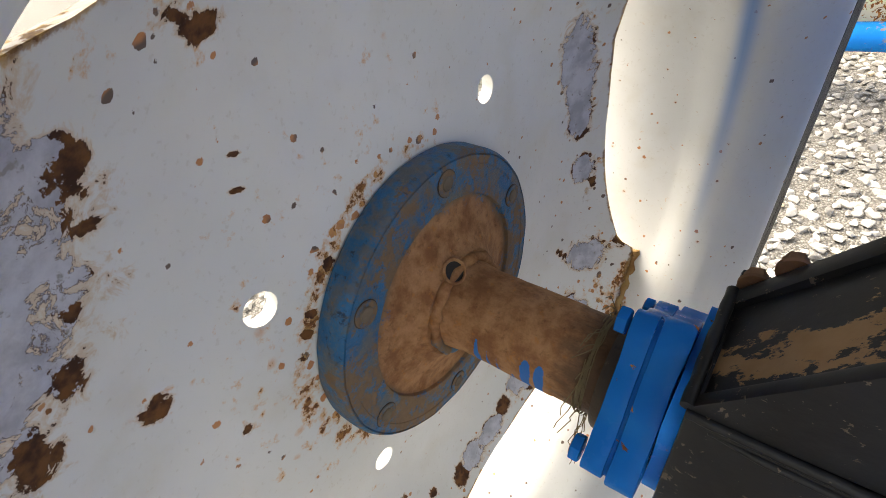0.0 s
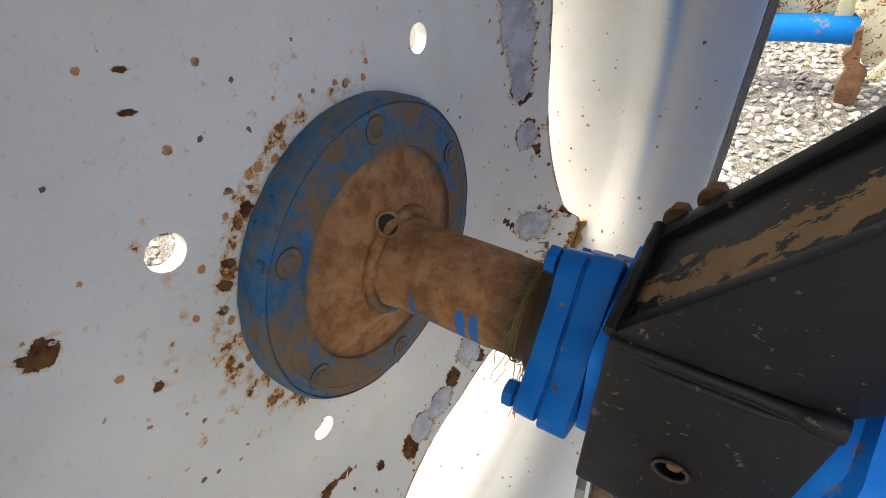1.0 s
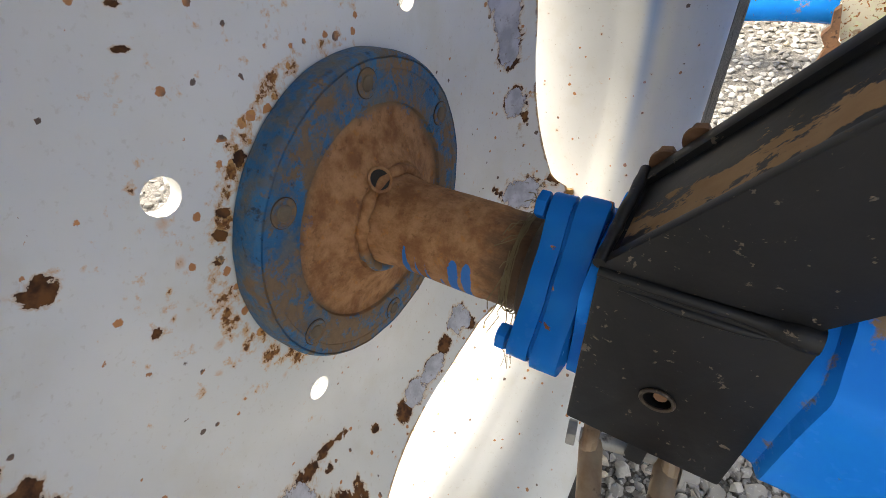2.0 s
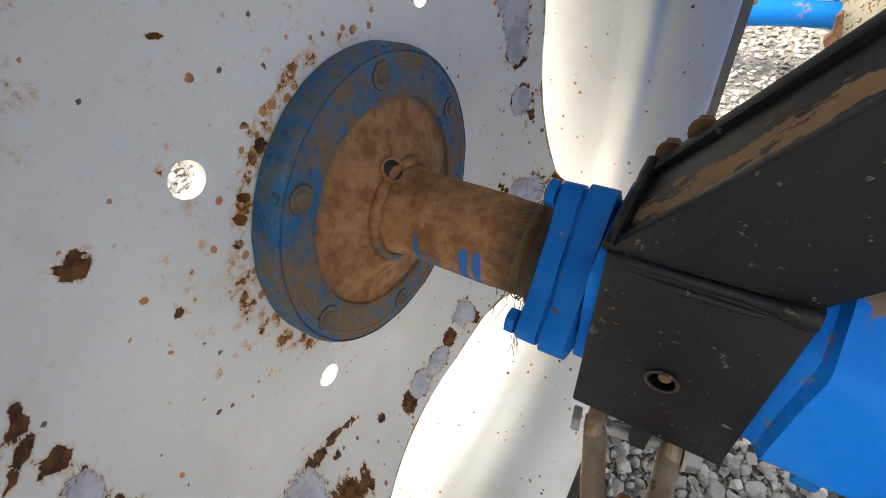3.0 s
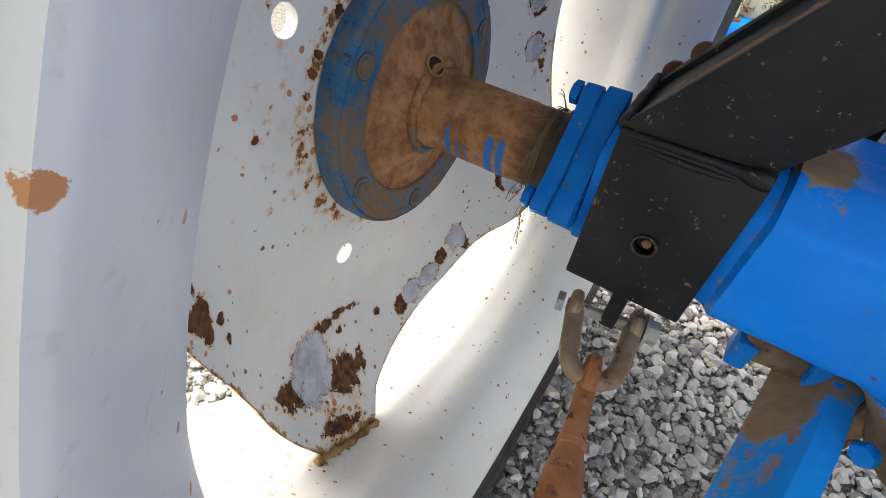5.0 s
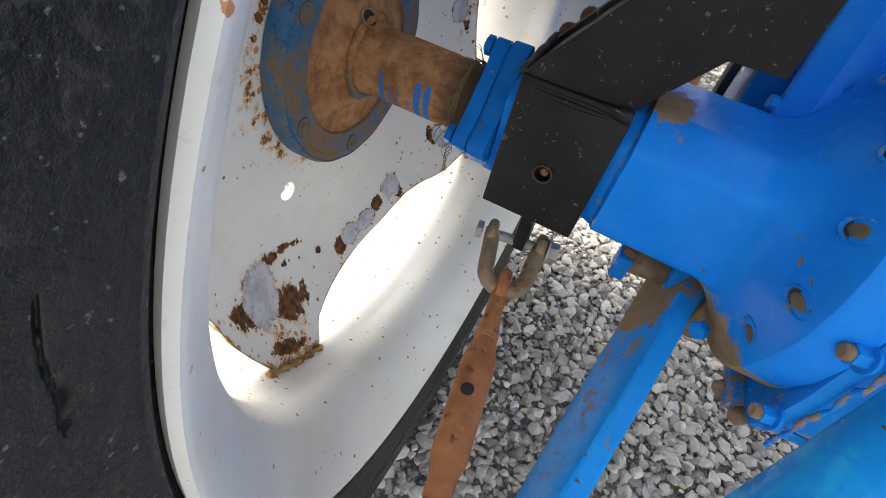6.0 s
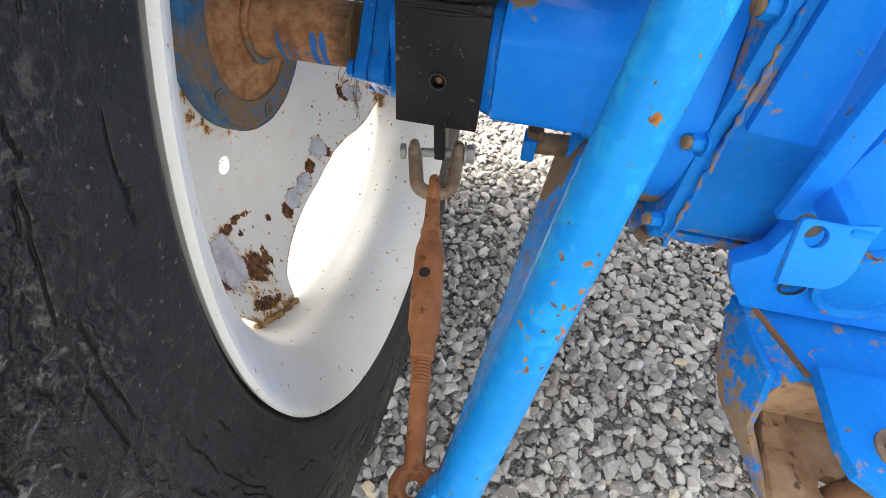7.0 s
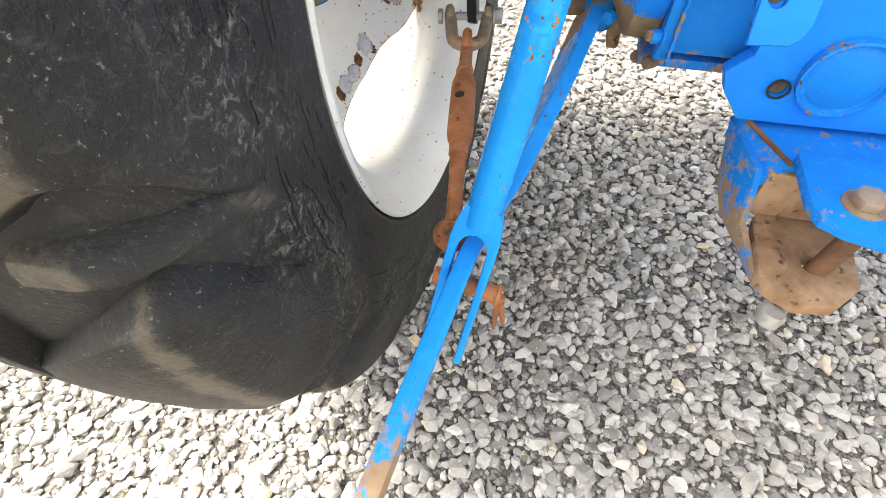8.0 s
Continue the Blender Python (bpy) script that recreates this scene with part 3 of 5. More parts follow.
# y, z from the axle, half sizes, turn, and how much grey primer is left
PATCHES = [
    (-0.246, 0.214, 0.078, 0.068, 57, 1.35), (-0.171, 0.222, 0.010, 0.013, 0, 0.0), (-0.184, 0.184, 0.006, 0.007, 0, 0.0), (-0.207, 0.150, 0.006, 0.010, 0, 0.2), (-0.231, 0.133, 0.008, 0.015, -20, 0.0),
    (-0.104, 0.240, 0.010, 0.005, 10, 0.0), (-0.115, 0.247, 0.006, 0.004, 30, 0.0), (-0.195, 0.095, 0.0085, 0.0075, 0, 0.1),
    (-0.267, 0.065, 0.010, 0.013, 0, 0.0), (-0.251, 0.055, 0.005, 0.006, 0, 0.0), (-0.256, 0.045, 0.007, 0.005, 0, 0.0), (-0.257, 0.028, 0.005, 0.006, 0, 0.1), (-0.250, 0.024, 0.004, 0.008, 0, 0.0),
    (-0.257, -0.003, 0.010, 0.016, 0, 1.1), (-0.255, -0.054, 0.009, 0.015, 0, 0.0), (-0.241, -0.073, 0.005, 0.006, 0, 0.0),
    (-0.186, -0.198, 0.029, 0.031, 0, 1.35), (-0.160, -0.237, 0.030, 0.018, -47, 0.0), (-0.176, -0.222, 0.012, 0.010, -47, 0.0), (-0.127, -0.253, 0.008, 0.012, -20, 0.1), (-0.219, -0.189, 0.025, 0.011, -46, 0.0), (-0.203, -0.212, 0.012, 0.007, -46, 0.0), (-0.150, -0.184, 0.013, 0.007, -27, 0.0), (-0.126, -0.192, 0.014, 0.005, -27, 0.0), (-0.104, -0.204, 0.010, 0.004, -27, 0.0), (-0.134, -0.208, 0.006, 0.004, -27, 0.0),
    (-0.195, -0.255, 0.034, 0.007, -42, 0.0), (-0.263, -0.043, 0.006, 0.009, 0, 0.0), (-0.256, -0.068, 0.006, 0.010, 0, 0.0), (-0.243, -0.090, 0.003, 0.007, 0, 0.0), (-0.245, 0.063, 0.003, 0.004, 0, 0.0), (-0.267, 0.040, 0.004, 0.004, 0, 0.0), (-0.252, -0.029, 0.003, 0.006, 0, 0.0),
    (-0.106, 0.185, 0.0022, 0.0025, 0, 0.0), (-0.112, 0.167, 0.0028, 0.003, 0, 0.0), (-0.169, 0.034, 0.003, 0.0035, 0, 0.0), (-0.104, 0.071, 0.003, 0.005, 30, 0.0), (-0.113, 0.060, 0.0035, 0.006, 20, 0.0), (-0.122, 0.047, 0.003, 0.005, 0, 0.0), (-0.080, 0.094, 0.006, 0.004, 40, 0.0), (-0.173, 0.196, 0.003, 0.006, 0, 0.0),
    (-0.034, -0.262, 0.013, 0.010, 0, 0.0), (-0.008, -0.261, 0.017, 0.012, 0, 1.4), (0.028, -0.261, 0.022, 0.010, 0, 1.4), (0.059, -0.254, 0.012, 0.010, 0, 0.0), (0.094, -0.243, 0.019, 0.015, 20, 1.4), (0.104, -0.257, 0.009, 0.006, 20, 0.0), (-0.072, -0.240, 0.005, 0.006, 20, 0.0),
    (0.233, 0.098, 0.018, 0.052, 20, 1.4), (0.246, 0.045, 0.014, 0.030, 8, 1.2), (0.251, 0.017, 0.009, 0.006, 10, 0.0), (0.256, -0.028, 0.013, 0.018, 0, 1.2), (0.267, -0.049, 0.004, 0.008, 0, 0.0), (0.243, -0.142, 0.022, 0.020, 0, 1.4), (0.214, -0.128, 0.004, 0.011, 20, 0.0), (0.283, -0.137, 0.008, 0.010, 20, 0.0),
    (0.208, -0.203, 0.014, 0.016, 0, 1.2), (0.190, -0.199, 0.006, 0.014, 0, 0.0),
]


def rim_profile():
    inner = [(0.184, 0.3815), (0.1835, 0.3785), (0.180, 0.3715), (0.174, 0.3635), (0.1675, 0.3560), (0.158, 0.3465), (0.148, 0.3380), (0.137, 0.3315), (0.126, 0.3285), (0.116, 0.3272), (0.107, 0.3278), (0.098, 0.3300), (0.088, 0.3335), (0.078, 0.3365),
             (0.060, 0.338), (0.020, 0.338), (0.000, 0.3385), (-0.015, 0.340), (-0.030, 0.345), (-0.050, 0.349), (-0.064, 0.352), (-0.074, 0.3585), (-0.081, 0.370), (-0.085, 0.381), (-0.086, 0.385)]
    outer = [(x + (0.0035 if x > 0.15 else -0.0035 if x < -0.06 else 0) * 0.2, r + 0.006) for x, r in reversed(inner[2:-2])]
    fine = []
    for (xa, ra), (xb, rb) in zip(inner, inner[1:]):
        fine += [(xa + (xb - xa) * k / 3, ra + (rb - ra) * k / 3) for k in range(3)]
    inner = fine + [inner[-1]]
    return inner + [(-0.083, 0.388), (-0.079, 0.386)] + outer + [(0.177, 0.3835), (0.181, 0.3845)]


def tyre_profile():
    """(x, r) from the inner bead round the outside to the outer bead."""
    half = [(0.172, 0.364), (0.1765, 0.3865), (0.1815, 0.3885), (0.1845, 0.393), (0.1852, 0.400), (0.1865, 0.412), (0.1890, 0.432), (0.1912, 0.452), (0.1912, 0.470), (0.1885, 0.490), (0.1830, 0.510), (0.1755, 0.530), (0.1665, 0.552), (0.1520, 0.574), (0.128, 0.591), (0.090, 0.602)]
    near = []
    for (xa, ra), (xb, rb) in zip(half, half[1:]):
        m = max(3, int(math.hypot(xb - xa, rb - ra) / 0.0007)) if 0.405 < ra < 0.53 else 3
        near += [(xa + (xb - xa) * k / m, ra + (rb - ra) * k / m) for k in range(m)]
    return near + [half[-1], (0.05, 0.605)] + [(0.1 - x, r) for x, r in reversed(half)]


LUGS, LUG_PHASE = 12, radians(192.0)  # wide bars a side, and the turn of the first

# along one bar, from the middle of the tread out and down the shoulder: x and radius of its face, x and radius at its foot, turn in degrees, half width in degrees
BAR = ((0.034, 0.622, 0.034, 0.580, 7.4, 10.8), (0.070, 0.622, 0.070, 0.580, 5.4, 10.8), (0.110, 0.618, 0.105, 0.575, 3.2, 10.7), (0.143, 0.610, 0.130, 0.560, 1.2, 10.5), (0.163, 0.601, 0.142, 0.548, 0.2, 10.3),
       (0.1735, 0.594, 0.148, 0.544, 0.0, 10.4), (0.1795, 0.580, 0.152, 0.540, 0.6, 10.4), (0.1838, 0.560, 0.158, 0.530, 2.0, 10.4), (0.1872, 0.535, 0.164, 0.520, 4.6, 10.3), (0.1905, 0.512, 0.172, 0.506, 7.0, 9.8), (0.1912, 0.494, 0.180, 0.494, 8.6, 8.6), (0.1890, 0.480, 0.182, 0.480, 9.8, 7.0))


def lug(side, a0):
    """One wide tread bar: from the middle of the tread slanting out to the shoulder, then down over it."""
    bm, rows, n = bmesh.new(), [], 12
    for x, top, xl, low, turn, half in BAR:
        mid = a0 + radians(turn)
        sec = [(xl, low, mid - radians(half + 2.2))]
        sec += [(x - (0.0012 if k in (0, n) else 0), top - (0.0030 if k in (0, n) else 0), mid + radians(half) * (2 * k / n - 1)) for k in range(n + 1)]
        sec.append((xl, low, mid + radians(half + 2.2)))
        rows.append([bm.verts.new((0.05 + side * (px - 0.05), r * math.cos(a), HUBZ + r * math.sin(a))) for px, r, a in sec])
    for A, B in zip(rows, rows[1:]):
        for k in range(len(A)):
            bm.faces.new((A[k], A[(k + 1) % len(A)], B[(k + 1) % len(A)], B[k]))
    bm.faces.new(rows[0]), bm.faces.new(rows[-1])
    bmesh.ops.recalc_face_normals(bm, faces=bm.faces[:])
    sharp = [e for e in bm.edges if len(e.link_faces) == 2 and e.calc_face_angle(0) > radians(28)]
    bmesh.ops.bevel(bm, geom=sharp, offset=0.0028, segments=2, profile=0.6, affect="EDGES", clamp_overlap=True)
    return bm


def rib(a0):
    """A low narrow ridge in the valley between two bars."""
    bm, rows = bmesh.new(), []
    for x, top, xl, low, turn in ((0.128, 0.603, 0.115, 0.560, -14.6), (0.152, 0.598, 0.138, 0.550, -14.2), (0.1670, 0.588, 0.150, 0.545, -13.9), (0.1765, 0.570, 0.156, 0.535, -13.5), (0.1830, 0.548, 0.162, 0.525, -13.1), (0.1880, 0.520, 0.170, 0.512, -12.5), (0.1892, 0.494, 0.178, 0.492, -11.9)):
        mid = a0 + radians(turn)
        sec = ((xl, low, -2.2), (x - 0.003, top - 0.003, -0.9), (x, top, -0.5), (x, top, 0.4), (x - 0.003, top - 0.003, 0.8), (xl, low, 1.4))
        rows.append([bm.verts.new((px, r * math.cos(mid + radians(d)), HUBZ + r * math.sin(mid + radians(d)))) for px, r, d in sec])
    for A, B in zip(rows, rows[1:]):
        for k in range(6):
            bm.faces.new((A[k], A[(k + 1) % 6], B[(k + 1) % 6], B[k]))
    bm.faces.new(rows[0]), bm.faces.new(rows[-1])
    bmesh.ops.recalc_face_normals(bm, faces=bm.faces[:])
    return bm


def flatten(bm):
    """The tyre's load: squeezed flat on the ground, bulging above it."""
    for v in bm.verts:
        if v.co.z < 0.006:
            v.co.z = 0.006 + (v.co.z - 0.006) * 0.05
    return bm


def dust_of(co):
    """Pale dust on the bars' upper edges, on the worn tread and along the foot of the bars."""
    r = np.hypot(co[:, 1], co[:, 2] - HUBZ)
    a = np.degrees(np.arctan2(co[:, 2] - HUBZ, co[:, 1])) % 360
    pitch = 360.0 / LUGS
    off = (a - math.degrees(LUG_PHASE) - np.interp(r, (0.48, 0.512, 0.535, 0.560, 0.594), (9.8, 7.0, 4.6, 2.0, 0.0)) + pitch / 2) % pitch - pitch / 2
    rim = np.exp(-(((np.abs(off) - 10.6) / 1.3) ** 2)) * (r > 0.485) * (r < 0.60)
    return np.clip(0.10 + 0.80 * np.exp(-(((r - 0.600) / 0.006) ** 2)) * (co[:, 0] > 0.12) + 0.15 * np.clip((r - 0.600) / 0.012, 0, 1) + 0.34 * rim + 0.26 * np.exp(-(((r - 0.500) / 0.022) ** 2)), 0, 1)


def crack_of(co):
    r = np.hypot(co[:, 1], co[:, 2] - HUBZ)
    return np.clip(1.15 * np.exp(-(((r - 0.482) / 0.034) ** 2)), 0, 1)


def arc_of(co):
    return ((np.degrees(np.arctan2(co[:, 2] - HUBZ, co[:, 1])) - 90) % 360) / 360 * 2 * math.pi * 0.47


def rad_of(co):
    return np.hypot(co[:, 1], co[:, 2] - HUBZ)


def splits_of(co):
    """How deep each place lies in one of the jagged splits that run round the sidewall."""
    g = random.Random(21)
    arc, rad = arc_of(co), rad_of(co)
    deep = np.zeros(len(co))
    turn = 2 * math.pi * 0.47
    for k in range(430):
        length = g.choice((0.010, 0.015, 0.02, 0.03, 0.045, 0.07)) * g.uniform(0.8, 1.2)
        a0, r0 = g.uniform(0, turn - length), min(0.525, max(0.415, g.gauss(0.470, 0.028)))
        n = max(4, int(length / 0.005))
        xs, ys, y, lean = [], [], r0, g.uniform(-0.16, 0.16)
        for i in range(n + 1):
            xs.append(a0 + length * i / n)
            ys.append(y)
            y += lean * length / n + g.uniform(-0.0012, 0.0012)
        near = (arc > a0) & (arc < a0 + length) & (co[:, 0] > 0.1)
        f = (arc[near] - a0) / length
        wide = 0.00062 + g.choice((0.0, 0.0, 0.0001, 0.0002)) * (1.0 if length < 0.06 else 0.3) * np.sqrt(np.clip(np.sin(math.pi * f), 0, 1))
        deep[near] = np.maximum(deep[near], np.clip(1.15 - np.abs(rad[near] - np.interp(arc[near], xs, ys)) / wide, 0, 1))
    return deep


TYRE_WEAR = {"dust": None, "crack": None, "arc": arc_of, "rad": rad_of}


def build_wheel():
    w = thing("tractor_wheel", "white steel tractor wheel with rusty flaking disc, cracked black tyre", "wheel")
    TYRE_WEAR.update(dust=dust_of, crack=crack_of)
    tyre = lathe(tyre_profile(), 1280, closed=False)
    bmesh.ops.delete(tyre, geom=[f for f in tyre.faces if len(f.verts) > 4], context="FACES_ONLY")
    wobble(tyre, 0.0015, 9)
    tyre.verts.ensure_lookup_table()
    deep = splits_of(np.array([v.co[:] for v in tyre.verts]))
    for i in np.nonzero(deep)[0]:
        tyre.verts[int(i)].co.x -= 0.0010 * deep[i]
    t = part("tyre", flatten(tyre), RUBBER, w, "cracked weathered black rubber tyre", 60, dict(TYRE_WEAR, split=lambda co: deep))
    for k in range(LUGS):
        for side in (1, -1):
            a = 2 * math.pi * (k + (0.5 if side < 0 else 0.0)) / LUGS + LUG_PHASE
            part("tread_lug", flatten(wobble(lug(side, a), 0.0012, 20)), RUBBER, t, "", 32, TYRE_WEAR)
        part("shoulder_rib", flatten(wobble(rib(2 * math.pi * k / LUGS + LUG_PHASE), 0.0012, 20)), RUBBER, t, "", 28, TYRE_WEAR)
    rim = lathe(rim_profile(), 192, closed=True)

    def rim_rust(co):
        a = np.degrees(np.arctan2(co[:, 2] - HUBZ, co[:, 1]))
        near = np.min([np.abs((a - LOBES - 90 * k + 180) % 360 - 180) for k in range(4)], axis=0)
        return 0.55 * np.exp(-((near / 14.0) ** 2)) * np.exp(-(((co[:, 0] - 0.06) / 0.022) ** 2)) + 0.06 * (co[:, 0] > 0.1835)

    def rim_grime(co):
        a = np.degrees(np.arctan2(co[:, 2] - HUBZ, co[:, 1]))
        weld = np.min([np.abs((a - LOBES - 90 * k + 180) % 360 - 180) for k in range(4)], axis=0)
        return 0.20 * (np.hypot(co[:, 1], co[:, 2] - HUBZ) > 0.3808) * (co[:, 0] > 0.17) + 0.5 * np.exp(-((weld / 9.0) ** 2)) * np.exp(-(((co[:, 0] - 0.062) / 0.008) ** 2)) + 0.36 * np.exp(-(((a + 106.5) / 1.6) ** 2)) * (co[:, 0] > 0.03) * (co[:, 0] < 0.1)

    def blue_band(co):
        a = np.degrees(np.arctan2(co[:, 2] - HUBZ, co[:, 1]))
        # Bluer band round x = 0.116, from -30 up to 110 degrees.
        return np.clip(0.95 * np.exp(-(((co[:, 0] - 0.116) / 0.0075) ** 2)) * np.clip((a + 30) / 50, 0, 1) * (a < 110), 0, 1)

    part("rim", rim, WHITE, w, "white painted drop-centre steel rim", 40, {"rust": rim_rust, "blue": blue_band, "grime": rim_grime})
    wheel_disc(w)
    for k in range(4):
        bead = []
        for i in range(22):
            a = radians(LOBES + 90 * k - 4 + 18 * i / 21)
            r = 0.3365 + 0.0008 * math.sin(i * 2.3)
            bead.append((0.0600 + 0.0010 * math.sin(i * 1.7), r * math.cos(a), HUBZ + r * math.sin(a)))
        part("weld_bead", wobble(tube(bead, [0.0034 + 0.0012 * math.sin(i * 1.3) for i in range(22)], 10), 0.0016, 90), WELD, w, "lumpy rusty yellow weld", 60)
    return w


build_wheel()


# ---------------------------------------------------------------- axle shaft with its hub flange
def build_axle():
    a = thing("axle_shaft", "rusty brown axle shaft with worn blue bolted wheel flange", "axle")
    prof = [(-0.0215, 0.02), (-0.0215, 0.1190), (-0.0205, 0.1205), (-0.006, 0.1205), (-0.0045, 0.1203), (-0.0018, 0.1192), (-0.0004, 0.1182), (0.0003, 0.1172), (-0.0012, 0.1167), (-0.0012, 0.1162), (0.0003, 0.1156), (0.0003, 0.109), (-0.0002, 0.1085), (-0.0002, 0.100), (0.0, 0.092), (0.0, 0.0868), (-0.0004, 0.0860), (-0.0032, 0.0850),
            (-0.0034, 0.082), (-0.0028, 0.076), (-0.001, 0.068), (0.0015, 0.060), (0.005, 0.051), (0.0080, 0.0465), (0.010, 0.0450), (0.010, 0.02)]
    bm = lathe(prof, 120)

    def bare(co):
        r = np.hypot(co[:, 1], co[:, 2] - HUBZ)
        an = np.degrees(np.arctan2(co[:, 2] - HUBZ, co[:, 1]))
        low = 0.14 * np.clip(np.cos(np.radians(an + 120)), 0, 1)
        bolt = np.min([np.hypot(co[:, 1] - 0.1026 * math.cos(radians(22.9 + 60 * k)), co[:, 2] - HUBZ - 0.1026 * math.sin(radians(22.9 + 60 * k))) for k in range(6)], axis=0)
        kept = 0.34 * np.exp(-((bolt / 0.018) ** 2))
        return np.interp(r, (0.04, 0.060, 0.068, 0.076, 0.083, 0.087, 0.094, 0.108, 0.1115, 0.1128, 0.115, 0.123), (1.5, 1.3, 1.05, 0.92, 0.80, 0.60, 0.50, 0.56, 0.66, 0.62, 0.40, 0.26)) + low - kept

    fl = part("flange", wobble(bm, 0.0005, 60), HUB, a, "round flange in worn blue paint, brown with rust", 30, {"bare": bare})
    for k in range(6):
        an = radians(22.9 + 60 * k)
        y, z = 0.1026 * math.cos(an), HUBZ + 0.1026 * math.sin(an)
        ring = turned([(-0.004, 0.0096), (0.0010, 0.0096), (0.0014, 0.0088), (0.0010, 0.0080)], (0.0, y, z), (1, 0, 0), 24)
        part("bolt", ring, HUB, fl, "recessed round bolt end", 30, {"bare": lambda co: np.full(len(co), 0.62)})
        # Thin dark ring: the gap's shade is put into its colour.
        circle = [(0.0004, y + 0.0098 * math.cos(2 * math.pi * i / 24), z + 0.0098 * math.sin(2 * math.pi * i / 24)) for i in range(24)]
        part("bolt_gap_shade", tube(circle, 0.0005, 6, True), OILY_RECESS, fl)
        part("bolt_end", turned([(-0.004, 0.0078), (0.0004, 0.0078), (0.0006, 0.0060), (0.0018, 0.0050), (0.0018, 0.002)], (0.0, y, z), (1, 0, 0), 20), BOLT_END, fl)
    ring = [(0.0120 + 0.0010 * math.sin(i * 2.7), 0.0390 * math.cos(2 * math.pi * i / 40), HUBZ + 0.0390 * math.sin(2 * math.pi * i / 40)) for i in range(40)]
    part("weld_collar", wobble(tube(ring, [0.0042 + 0.0008 * math.sin(i * 1.9) for i in range(40)], 10, True), 0.0012, 110), HUB, fl, "lumpy weld round the shaft", 60, {"bare": lambda co: 0.62 + 0.7 * np.clip((co[:, 2] - HUBZ + 0.01) / 0.03, -0.2, 1)})
    # drilled pit in the weld collar: a dark disc carries its shade as colour
    pit, way = Vector((0.0125, -0.008, HUBZ + 0.0415)), Vector((0.75, -0.15, 0.62)).normalized()
    u, v = way.orthogonal().normalized(), way.cross(way.orthogonal()).normalized()
    lip = [pit + way * 0.0014 + (u * math.cos(2 * math.pi * i / 24) + v * math.sin(2 * math.pi * i / 24)) * 0.0088 for i in range(24)]
    part("pit_lip", tube(lip, 0.0013, 8, True), HUB, fl, "", 60, {"bare": lambda co: np.full(len(co), 1.2)})
    part("drilled_pit_shade", turned([(0.0, 0.0085), (0.0010, 0.0083), (0.0002, 0.0040)], pit, way, 20), RECESS_SHADE, fl, "dark disc painted as a drilled pit")
    sh = lathe([(0.010, 0.0365), (0.022, 0.0350)] + [(0.030 + 0.0012 * k, 0.0338) for k in range(60)] + [(0.103, 0.0332), (0.14, 0.0330)], 72)

    def strokes(co):
        an = np.degrees(np.arctan2(co[:, 2] - HUBZ, co[:, 1]))
        span = np.clip(np.cos(np.radians(an + 150)) * 3.0 - 1.4, 0, 1)
        return span * sum(np.exp(-(((co[:, 0] - x) / w) ** 2)) * k for x, w, k in ((0.045, 0.0026, 1.0), (0.054, 0.0018, 0.62), (0.062, 0.0018, 0.55), (0.0840, 0.0036, 1.3), (0.0945, 0.0034, 1.3), (0.074, 0.002, 0.45)))

    part("shaft", wobble(sh, 0.0004, 50), HUB, a, "brown rusty round shaft with strokes of blue paint", 40, {"bare": lambda co: np.full(len(co), 1.4), "stroke": strokes, "oil": lambda co: np.clip((co[:, 0] - 0.094) / 0.018, 0, 1)})
    return a


build_axle()


# ---------------------------------------------------------------- blue bearing cap on the housing's end
def cap_outline(r_corner, r_waist, n=96, turn=5.0):
    out = []
    for k in range(n):
        a = 2 * math.pi * k / n
        r = r_waist + (r_corner - r_waist) * (0.5 + 0.5 * math.cos(4 * (a - radians(turn)))) ** 2.6
        out.append((r * math.cos(a), r * math.sin(a)))
    return out


def build_cap():
    c = thing("bearing_cap", "bright blue cast bearing cap bolted to the axle housing", "bearing cap")
    m = axes((0.1455, 0, HUBZ), (0, 1, 0), (0, 0, 1))
    part("cap_plate", wobble(slab(cap_outline(0.067, 0.0475), 0.013, m, 0.004), 0.0008, 40), BLUE_CAP, c)
    ridge = axes((0.1530, 0, HUBZ), (0, 1, 0), (0, 0, 1))
    part("gasket_line", slab(cap_outline(0.0645, 0.0455), 0.0030, ridge, 0.0008), BLUE_CAP, c)
    m2 = axes((0.1625, 0, HUBZ), (0, 1, 0), (0, 0, 1))
    part("housing_flange", wobble(slab(cap_outline(0.069, 0.050), 0.016, m2, 0.0035), 0.0008, 40), BLUE_CAP, c)
    part("seal_collar", lathe([(0.131, 0.0345), (0.131, 0.0375), (0.133, 0.0392), (0.1392, 0.0398), (0.1392, 0.0345)], 64), OILY_RECESS, c, "dark oily seal")
    for k in range(4):
        an = radians(5 + 90 * k)
        part("cap_bolt", hexhead((0.1395, 0.058 * math.cos(an), HUBZ + 0.058 * math.sin(an)), (-1, 0, 0), 0.0088, 0.0062, False), BLUE_CAP, c)
        part("bolt_face", turned([(0.0085, 0.0066), (0.0092, 0.0062), (0.0094, 0.002)], (0.1395, 0.058 * math.cos(an), HUBZ + 0.058 * math.sin(an)), (-1, 0, 0), 14), BOLT_END, c, "rusty bolt face")
    return c


build_cap()


